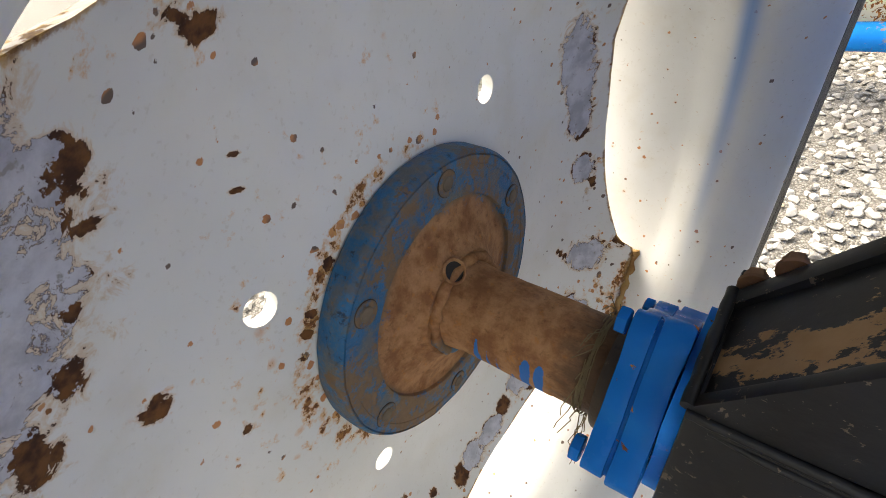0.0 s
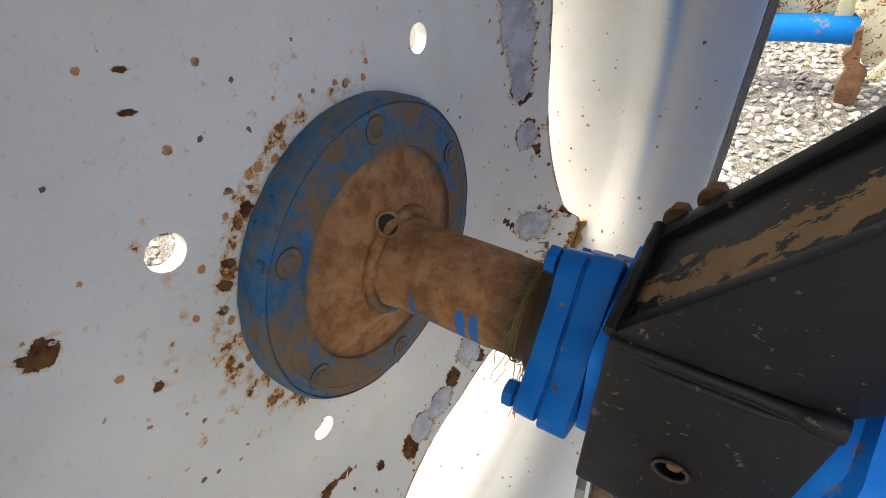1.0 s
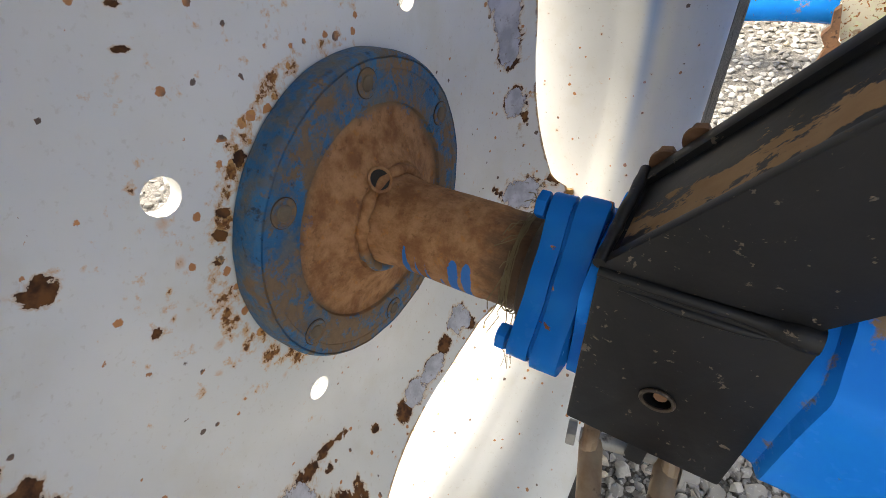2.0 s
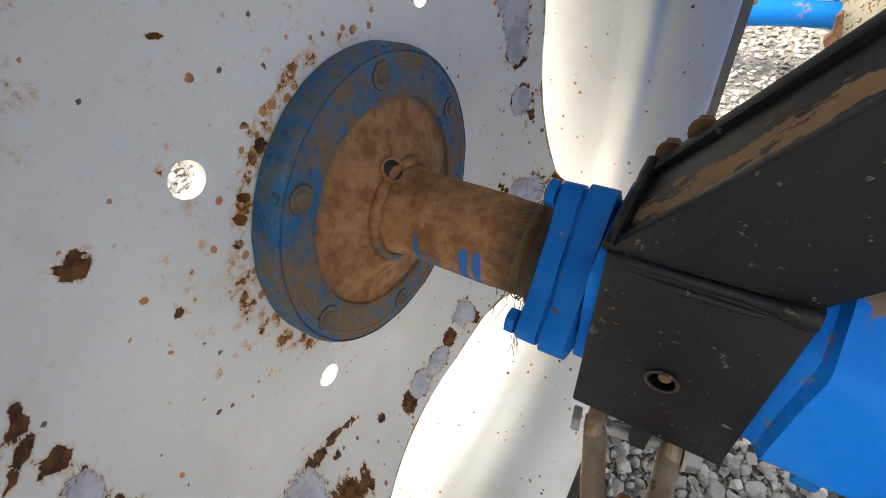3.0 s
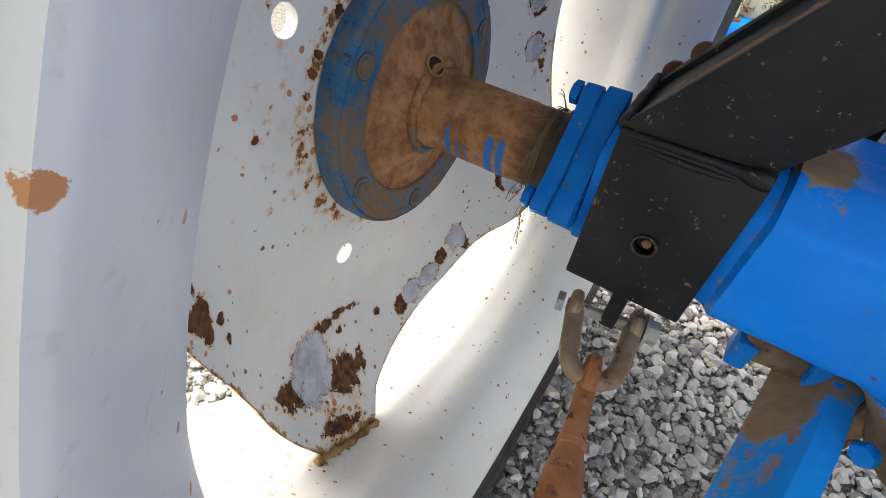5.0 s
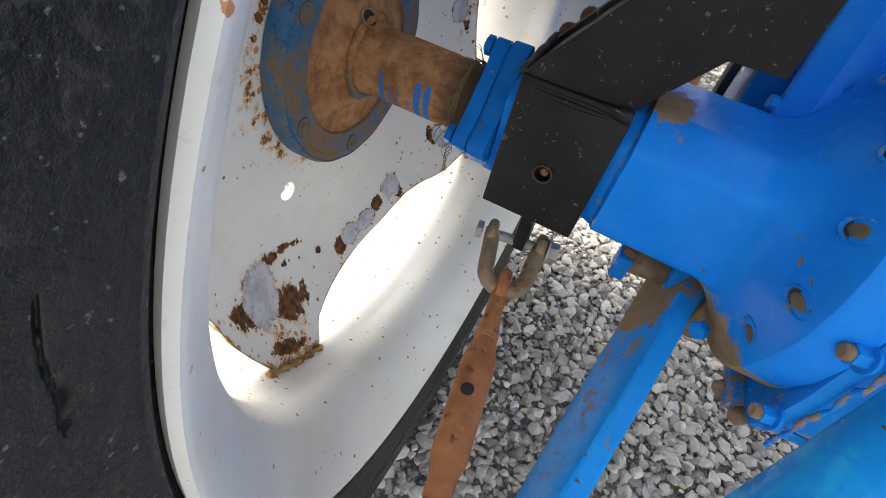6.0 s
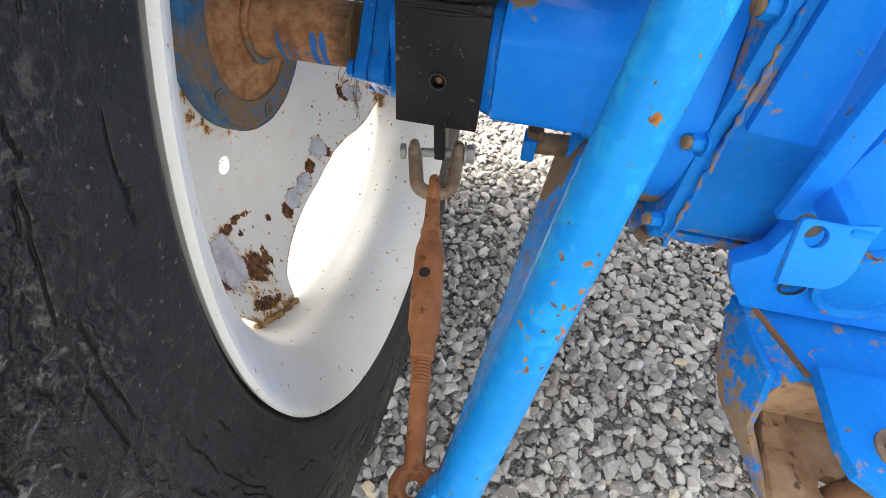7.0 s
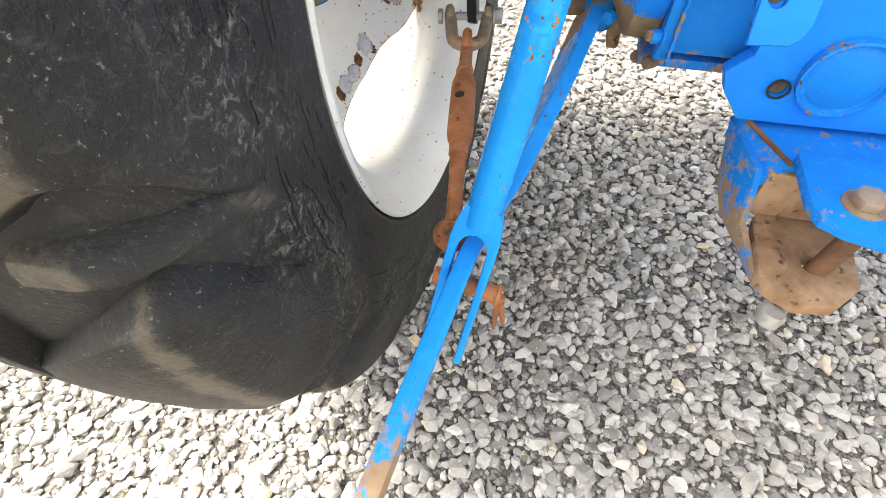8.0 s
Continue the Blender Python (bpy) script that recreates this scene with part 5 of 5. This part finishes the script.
# ---------------------------------------------------------------- drawbar hanger
def build_drawbar():
    d = thing("drawbar_hanger", "blue steel drawbar clevis with rusty lower jaw and pin", "drawbar")
    flat = lambda z: axes((0.0, 0.0, z), (1, 0, 0), (0, 1, 0))  # noqa: E731
    top = [(0.566, -0.136), (0.76, -0.124), (0.745, -0.225), (0.6035, -0.222)]
    part("top_plate", slab(top, 0.010, flat(0.4285), 0.002), BLUE_DIRTY, d, "", 35, {"mud": lambda co: np.full(len(co), 0.22)})
    weld = [(0.566 + 0.0097 * k, -0.139 + 0.0006 * k + 0.001 * math.sin(k * 1.9), 0.4345) for k in range(21)]
    part("weld_bead", wobble(tube(weld, 0.0042, 8), 0.0008, 90), RUST_BROWN, d, "rusty weld bead")
    up = [(0.605, -0.218), (0.603, -0.290), (0.609, -0.310), (0.628, -0.322), (0.66, -0.331), (0.745, -0.331), (0.765, -0.31), (0.77, -0.218)]
    part("upper_jaw", slab(up, 0.013, flat(0.4415), 0.002, [(0.690, -0.268, 0.012)]), BLUE_DIRTY, d)
    low = [(0.604, -0.222), (0.597, -0.250), (0.594, -0.316), (0.603, -0.332), (0.628, -0.346), (0.664, -0.340), (0.690, -0.312), (0.700, -0.222)]
    part("lower_jaw", slab(low, 0.017, flat(0.3530), 0.002, [(0.651, -0.290, 0.0125)]), JAW, d, "brown rusty lower jaw plate")
    part("jaw_web", box((0.590, -0.226, 0.3620), (0.70, -0.214, 0.4225), 0.003), JAW, d, "brown web between the jaws")
    cheek = [(-0.004, 0.0), (0.086, 0.0), (0.098, -0.024), (0.112, -0.060), (0.150, -0.071), (0.190, -0.073), (0.194, -0.084), (0.070, -0.086), (0.034, -0.064), (0.010, -0.024)]
    part("cheek_plate", slab(cheek, 0.008, axes((0.563, -0.136, 0.424), (0.20, -0.98, 0), (0, 0, 1)), 0.002), BLUE_DIRTY, d, "", 35, {"mud": lambda co: np.clip((0.42 - co[:, 2]) / 0.05, 0.38, 0.66)})
    flare = bmesh.new()
    for p in ((0.5615, -0.1365, 0.4345), (0.6045, -0.2235, 0.4335), (0.5615, -0.1365, 0.400), (0.5800, -0.2270, 0.404)):
        flare.verts.new(p)
        flare.verts.new((p[0] + 0.007, p[1] + 0.002, p[2] - 0.001))
    bmesh.ops.convex_hull(flare, input=flare.verts[:])
    part("cheek_flare", flare, BLUE_DIRTY, d, "dirty blue folded cheek", 35, {"mud": lambda co: np.full(len(co), 0.42)})
    seam = [(0.5625 + 0.0042 * k, -0.1375 - 0.0086 * k, 0.4355 - 0.0001 * k) for k in range(11)]
    part("seam_bead", wobble(tube(seam, 0.0028, 8), 0.0008, 90), RUST_BROWN, d, "rusty weld along the fold")
    part("drawbar_pin", turned([(0, 0.0105), (0.10, 0.0105)], (0.650, -0.296, 0.338), (0.16, 0.10, 1), 20), RUST_BROWN, d, "rusty steel pin")
    part("jaw_bolt", hexhead((0.648, -0.286, 0.448), (0, 0, 1), 0.0145, 0.011), GALV, d, "large worn bolt head")
    part("pin_end", turned([(0, 0.013), (0.012, 0.0135), (0.016, 0.011)], (0.613, -0.345, 0.325), (0.1, 0.1, 1), 18), ZINC, d, "bright worn pin end")
    return d


build_drawbar()


# ---------------------------------------------------------------- stabiliser: shackle and turnbuckle
def build_stabiliser():
    s = thing("stabiliser_turnbuckle", "rusty orange turnbuckle with galvanised shackle under the axle", "turnbuckle")
    a, b = Vector((0.2285, -0.084, 0.461)), Vector((0.281, -0.388, 0.4275))
    d = (b - a).normalized()
    L = (b - a).length
    side = Vector((1, 0, 0)) - d * d.x
    side.normalize()
    u = []
    for k in range(-4, 13):
        an = math.pi * k / 8 if 0 <= k <= 8 else None
        if an is not None:
            u.append(a + d * (0.004 - 0.0) + side * (0.0205 * math.cos(an)) + d * (0.020 * math.sin(an) - 0.008))
        elif k < 0:
            u.append(a + side * (0.0205 - 0.0012 * (k + 0)) + d * (-0.004 + 0.0105 * k))
        else:
            u.append(a - side * (0.0205 + 0.0012 * (k - 8)) + d * (-0.004 - 0.0105 * (k - 8)))
    sh = part("shackle", tube(u, 0.0082, 14), GALV, s, "worn galvanised shackle")
    pin = a - d * 0.048
    part("shackle_bolt", hexhead(pin - side * 0.0335, -side, 0.0098, 0.0065, False, -0.066), ZINC, s, "zinc plated hexagon bolt")
    part("shackle_nut", hexhead(pin + side * 0.0325, side, 0.0108, 0.010), ZINC, s, "zinc plated nut")
    up = d.cross(side).normalized()
    for w in (-1, 1):
        loop = [pin + side * 0.0262 * w + (d * math.cos(q) + up * math.sin(q)) * 0.0098 for q in [2 * math.pi * k / 20 for k in range(20)]]
        part("shackle_eye", tube(loop, 0.0058, 10, True), GALV, sh)
    eye = [a + d * 0.0135 + (d * math.cos(t) + Vector((0, 0.1, 1)).normalized() * math.sin(t)) * 0.0125 for t in [2 * math.pi * k / 20 for k in range(20)]]
    part("eye", tube(eye, 0.0062, 10, True), RUST, s)
    part("front_rod", turned([(0.022, 0.0078), (0.05, 0.0080), (0.066, 0.0095), (0.067, 0.0108), (0.072, 0.0108), (0.073, 0.0095)], a, d, 20), RUST, s)
    body = [(0.073, 0.0098), (0.080, 0.0115), (0.092, 0.0143), (0.100, 0.0147), (0.150, 0.0150), (0.176, 0.0148), (0.184, 0.0138), (0.189, 0.0116), (0.192, 0.0108), (0.207, 0.0106), (0.209, 0.0092)]
    bo = part("turnbuckle_body", wobble(turned(body, a, d, 28), 0.0004, 60), RUST, s)
    hp = a + d * 0.127
    e = Vector((-0.1, -0.75, 1.0))
    e = (e - d * e.dot(d)).normalized()
    # No hole is cut: a solid dark disc paints its inner shade.
    part("body_hole_shade", turned([(0, 0.0055), (0.0149, 0.0055), (0.0153, 0.0048)], hp, e, 18), RECESS_SHADE, bo, "dark disc painted as a drilled hole")
    th = [(0.208 + 0.0032 * k + o, 0.0076 + r) for k in range(8) for o, r in ((0, 0), (0.0016, 0.0014))]
    part("threaded_rod", turned(th + [(0.236, 0.0078), (0.285, 0.0082), (0.299, 0.0082)], a, d, 20), RUST, s)
    eye2 = [b + (d * math.cos(t) + side * math.sin(t)) * 0.0122 for t in [2 * math.pi * k / 22 for k in range(22)]]
    part("rear_eye", tube(eye2, 0.0068, 10, True), RUST, s)
    return s


build_stabiliser()


# ---------------------------------------------------------------- lower link and its pivot
# middle of the bar's upper face, and its height there
LINK = [(0.396, 0.012, 0.499, 0.050), (0.382, -0.075, 0.490, 0.050), (0.365, -0.165, 0.472, 0.048), (0.336, -0.301, 0.453, 0.040), (0.303, -0.41, 0.437, 0.026), (0.277, -0.60, 0.412, 0.020), (0.266, -0.70, 0.400, 0.020)]


def bar(points, w):
    """A flat bar hung below a line of its upper face, leaning outwards below where it is deep; each point carries the bar's height."""
    bm, rows = bmesh.new(), []
    pts = [Vector(p[:3]) for p in points]
    for i, p in enumerate(pts):
        d = (pts[min(i + 1, len(pts) - 1)] - pts[max(i - 1, 0)]).normalized()
        s = d.cross(Vector((0, 0, 1))).normalized()
        u = s.cross(d).normalized()
        lean = s * 0.95 * max(0.0, points[i][3] - 0.020)
        rows.append([bm.verts.new(p + s * x * w / 2 + (u * points[i][3] - lean) * z) for x, z in ((-1, -1), (1, -1), (1, 0), (-1, 0))])
    for A, B in zip(rows, rows[1:]):
        for k in range(4):
            bm.faces.new((A[k], A[(k + 1) % 4], B[(k + 1) % 4], B[k]))
    bm.faces.new(rows[0]), bm.faces.new(rows[-1])
    bmesh.ops.recalc_face_normals(bm, faces=bm.faces[:])
    bmesh.ops.subdivide_edges(bm, edges=bm.edges[:], cuts=3, use_grid_fill=True)
    return soften(bm, 0.003, 2, 40)


def build_link():
    l = thing("lower_link", "blue flat steel lower link bar, chipped and muddy at its pivot", "link arm")
    def mud(co):
        over = np.interp(-co[:, 1], [-p[1] for p in LINK], [p[2] for p in LINK]) - co[:, 2]
        # Mud film on the side faces, which also paints in their shade.
        film = 0.36 * (over > 0.006) * (co[:, 1] > -0.36)
        return film + 0.62 * np.exp(-(((co[:, 1] + 0.02) / 0.05) ** 2)) + 0.7 * np.clip((-0.52 - co[:, 1]) / 0.08, 0, 1)

    part("link_bar", bar(LINK, 0.018), BLUE_WORN, l, "", 35, {"mud": mud, "wear": lambda co: np.full(len(co), 0.3)})
    part("pivot_eye", turned([(-0.018, 0.012), (-0.018, 0.029), (-0.014, 0.032), (0.014, 0.032), (0.018, 0.029), (0.018, 0.012)], (0.388, 0.012, 0.474), (1, 0, 0), 32), BLUE_DIRTY, l)
    part("pivot_pin", turned([(0, 0.013), (0.056, 0.013), (0.0561, 0.0165), (0.064, 0.0165), (0.066, 0.014)], (0.386, 0.008, 0.474), (-1, -0.12, 0.02), 24), MUD_STEEL, l, "brown muddy pivot pin")
    part("pin_block", box((0.318, -0.016, 0.458), (0.334, 0.012, 0.488), 0.003), BLUE_DIRTY, l)
    part("pin_clip", hexhead((0.329, -0.006, 0.488), (0.1, -0.1, 1), 0.010, 0.010, False), RUST_BROWN, l)
    lug = slab([(-0.035, -0.045), (0.03, -0.05), (0.035, 0.06), (-0.03, 0.06)], 0.016, axes((0.415, 0.012, 0.478), (0, 1, 0), (0, 0, 1)), 0.004)
    part("pivot_lug", lug, MUD_STEEL, l, "muddy brown pivot lug")
    part("lug_bolt", hexhead((0.404, -0.066, 0.497), (-0.6, -0.8, 0), 0.0085, 0.009, False), BLUE_DIRTY, l)
    return l


build_link()


# ---------------------------------------------------------------- lift rod with its fork
def build_rod():
    r = thing("lift_rod", "thick round blue lift rod with forked end, chipped to rust", "lift rod")
    p, d = Vector((0.3402, -0.3365, 0.6400)), Vector((0.160, 0.348, 0.924)).normalized()
    top = p + d * 0.54
    neck = p - d * 0.186
    L = (top - neck).length
    part("rod", wobble(turned([(-0.004, 0.0140), (0.01, 0.0152), (0.05, 0.0153)] + [(0.05 + (L - 0.05) * k / 12, 0.0152 - 0.0003 * min(k, 5)) for k in range(1, 13)], neck, d, 36), 0.0003, 40), BLUE_WORN, r, "", 35, {"wear": lambda co: np.clip((co[:, 2] - 0.52) / 0.14, 0.05, 1)})
    side = Vector((1, 0, 0)) - d * d.x
    side.normalize()
    fwd = d.cross(side).normalized()
    m = Matrix(((side.x, d.x, fwd.x, neck.x), (side.y, d.y, fwd.y, neck.y), (side.z, d.z, fwd.z, neck.z), (0, 0, 0, 1)))
    outer = [(-0.0150, 0.016), (-0.0195, 0.004), (-0.0225, -0.016), (-0.0225, -0.165), (-0.0150, -0.165), (-0.0140, -0.03)]
    arc = [(0.0140 * -math.cos(math.pi * k / 8), -0.03 + 0.019 * math.sin(math.pi * k / 8)) for k in range(1, 8)]
    right = [(-u, v) for u, v in reversed(outer)]
    part("fork", slab(outer + arc + right, 0.019, m, 0.003), BLUE_WORN, r, "blue forked end straddling the link")
    c = neck - d * 0.070
    part("fork_pin", turned([(-0.028, 0.009), (0.034, 0.009), (0.0341, 0.011), (0.038, 0.011)], c, side, 16), RUST, r, "rusty orange pin")
    for k, (lean, length) in enumerate(((0.0, 0.052), (0.16, 0.044), (-0.12, 0.036))):
        foot = c + side * (0.036 + 0.002 * k)
        tip = foot + (Vector((lean, -0.12, -1.0))).normalized() * length
        part("pin_clip", wobble(tube([foot.lerp(tip, f) for f in (0, 0.25, 0.5, 0.75, 1)], [0.0034, 0.0032, 0.0028, 0.0024, 0.0014], 8), 0.0012, 60), RUST, r, "rusty split pin leg")
    return r


build_rod()


# ---------------------------------------------------------------- far machine across the yard
def build_far():
    f = thing("parked_implement", "cream and blue painted implement with rusty edges parked on gravel", "implement")
    cream = blue_paint("cream_enamel", 1.4, 0.55, (0.62, 0.57, 0.44), 0.2)
    beam = []
    for k in range(33):
        x = -1.0 + 2.6 * k / 32
        beam.append((x, 1.86, 0.165 + 0.030 * math.sin((x - 0.02) * 4.2)))
    part("frame_beam", tube(beam, 0.045, 14), BLUE_DIRTY, f)
    part("side_panel", wobble(box((-1.0, 1.90, 0.20), (1.6, 1.96, 1.1), 0.01), 0.004, 6), cream, f, "cream panel with rust along its lower edge")
    for x in (0.10, 0.33, 0.62, 0.95):
        part("panel_post", box((x, 1.85, 0.19), (x + 0.05, 1.8985, 1.1), 0.006), cream, f)
        part("post_foot", wobble(box((x - 0.02, 1.83, 0.185), (x + 0.07, 1.8985, 0.225), 0.008), 0.004, 30), RUST_BROWN, f, "rusty post foot")
    for x in (-0.8, 1.4):
        part("support_leg", box((x, 1.82, 0.0), (x + 0.08, 1.9, 0.16), 0.006), BLUE_DIRTY, f)
    flat = axes((0, 1.805, 0), (1, 0, 0), (0, 0, 1))
    up = [(0.372, 0.27), (0.405, 0.245), (0.41, 0.19), (0.45, 0.12), (0.60, 0.13), (0.66, 0.60), (0.34, 0.60)]
    part("corner_post", wobble(slab(up, 0.05, flat, 0.006, [(0.385, 0.31, 0.012)]), 0.003, 25), cream, f, "cream corner post with a hole")
    foot = [(0.392, 0.225), (0.402, 0.175), (0.386, 0.150), (0.412, 0.115), (0.405, 0.06), (0.42, 0.0), (0.475, 0.0), (0.47, 0.11), (0.44, 0.13), (0.408, 0.24)]
    part("corner_foot", wobble(slab(foot, 0.04, axes((0, 1.758, 0), (1, 0, 0), (0, 0, 1)), 0.006), 0.005, 35), RUST_BROWN, f, "ragged rusty foot of the corner post")
    part("corner_stay", slab([(0.47, 0.10), (0.50, 0.10), (0.68, 0.55), (0.64, 0.55)], 0.03, axes((0, 1.72, 0), (1, 0, 0), (0, 0, 1)), 0.004), cream, f)
    return f


build_far()


# ---------------------------------------------------------------- ground and gravel
def ground_material():
    m = Mat("gravel_bed", 0.9)
    v = m.n.new("ShaderNodeTexVoronoi")
    v.inputs["Scale"].default_value = 170
    m.l.new(m.coord, v.inputs["Vector"])
    hue = m.n.new("ShaderNodeSeparateColor")
    m.l.new(v.outputs["Color"], hue.inputs[0])
    c = m.mix(hue.outputs[0], (0.16, 0.151, 0.140), (0.33, 0.314, 0.293))
    c = m.mix(m.step(v.outputs["Distance"], 0.35, 0.75), c, (0.12, 0.111, 0.10))
    m.put("Base Color", c).bump(m.math("MULTIPLY", v.outputs["Distance"], -1.0), 0.8, 0.006)
    return m.m


def build_ground():
    bm = bmesh.new()
    for x0, x1, y0, y1, n in ((-60, 60, -60, 60, 60),):
        bmesh.ops.create_grid(bm, x_segments=n, y_segments=n, size=60)
    g = part("ground", bm, ground_material(), None, "grey crushed stone gravel yard", 60)
    g.location = (0, 0, -0.007)
    tagged(g, "grey crushed stone gravel yard", "ground", kind="structure")
    return g


GROUND = build_ground()
rng = np.random.default_rng(7)


def stone_mesh(k):
    bm = bmesh.new()
    n = 15
    pts = rng.normal(size=(n, 3))
    pts /= np.linalg.norm(pts, axis=1)[:, None]
    pts *= rng.uniform(0.80, 1.0, (n, 1))
    sc = np.array([1.0, rng.uniform(0.62, 0.9), rng.uniform(0.42, 0.62)])
    for p in pts * sc:
        bm.verts.new(p)
    bmesh.ops.convex_hull(bm, input=bm.verts[:])
    bmesh.ops.delete(bm, geom=[v for v in bm.verts if not v.link_faces], context="VERTS")
    soften(bm, 0.06, 1, 25)
    bmesh.ops.triangulate(bm, faces=[f for f in bm.faces if len(f.verts) > 4])
    me = bpy.data.meshes.new("stone")
    for f in bm.faces:
        f.smooth = False
    bm.to_mesh(me)
    bm.free()
    return me


STONES = [stone_mesh(k) for k in range(16)]
STONE_MAT, BED_MAT = gravel_stone("gravel_stone"), gravel_stone("gravel_bed_stones")
for me in STONES:
    me.materials.append(STONE_MAT)


def scatter():
    """Places of stones, thick near the tractor and thinner far off: x, y, z, size, near or not."""
    out = []
    for x0, x1, y0, y1, pitch, lo, hi in ((-0.75, 1.5, -1.0, 0.9, 0.0205, 0.0115, 0.0235), (-0.5, 1.4, -0.95, 0.8, 0.0135, 0.006, 0.0120), (-1.2, 2.4, 0.9, 3.2, 0.034, 0.015, 0.026), (-1.6, -0.75, -1.2, 0.9, 0.034, 0.015, 0.026)):
        nx, ny = int((x1 - x0) / pitch), int((y1 - y0) / pitch)
        for i in range(nx):
            for j in range(ny):
                x = x0 + (i + rng.uniform(-0.1, 1.1)) * pitch
                y = y0 + (j + rng.uniform(-0.1, 1.1)) * pitch
                s = lo + (hi - lo) * rng.random() ** 1.7
                out.append((x, y, rng.uniform(-0.006, 0.0005) - (0.0015 if s < 0.009 else 0.0), s))
    return out


def build_gravel():
    raw = []
    for me in STONES:
        co = np.empty(len(me.vertices) * 3)
        me.vertices.foreach_get("co", co)
        raw.append((co.reshape(-1, 3), [tuple(p.vertices) for p in me.polygons]))
    verts, faces, count = [], [], 0
    made = 0
    for x, y, z, s in scatter():
        if math.hypot(max(abs(x - 0.05) - 0.12, 0), 0) < 0.02 and abs(y) < 0.10:
            continue
        k = int(rng.integers(len(STONES)))
        turn = Euler((rng.normal() * 0.22, rng.normal() * 0.22, rng.uniform(0, 6.28)))
        if s > 0.0160 and 0.36 < x < 0.85 and -0.42 < y < 0.25 and made < 300:
            ob = new("stone", STONES[k])
            ob.matrix_basis = Matrix.LocRotScale((x, y, z + 0.007), turn, (s, s, s))
            ob.parent = GROUND
            made += 1
            continue
        R = np.array(turn.to_matrix()) * s
        co, fs = raw[k]
        verts.append(co @ R.T + (x, y, z))
        faces += [tuple(i + count for i in f) for f in fs]
        count += len(co)
    me = bpy.data.meshes.new("gravel")
    me.from_pydata(np.concatenate(verts).tolist(), [], faces)
    me.materials.append(BED_MAT)
    g = new("gravel", me)
    tagged(g, "loose grey angular crushed stones lying on the ground", "gravel", kind="stuff")


build_gravel()
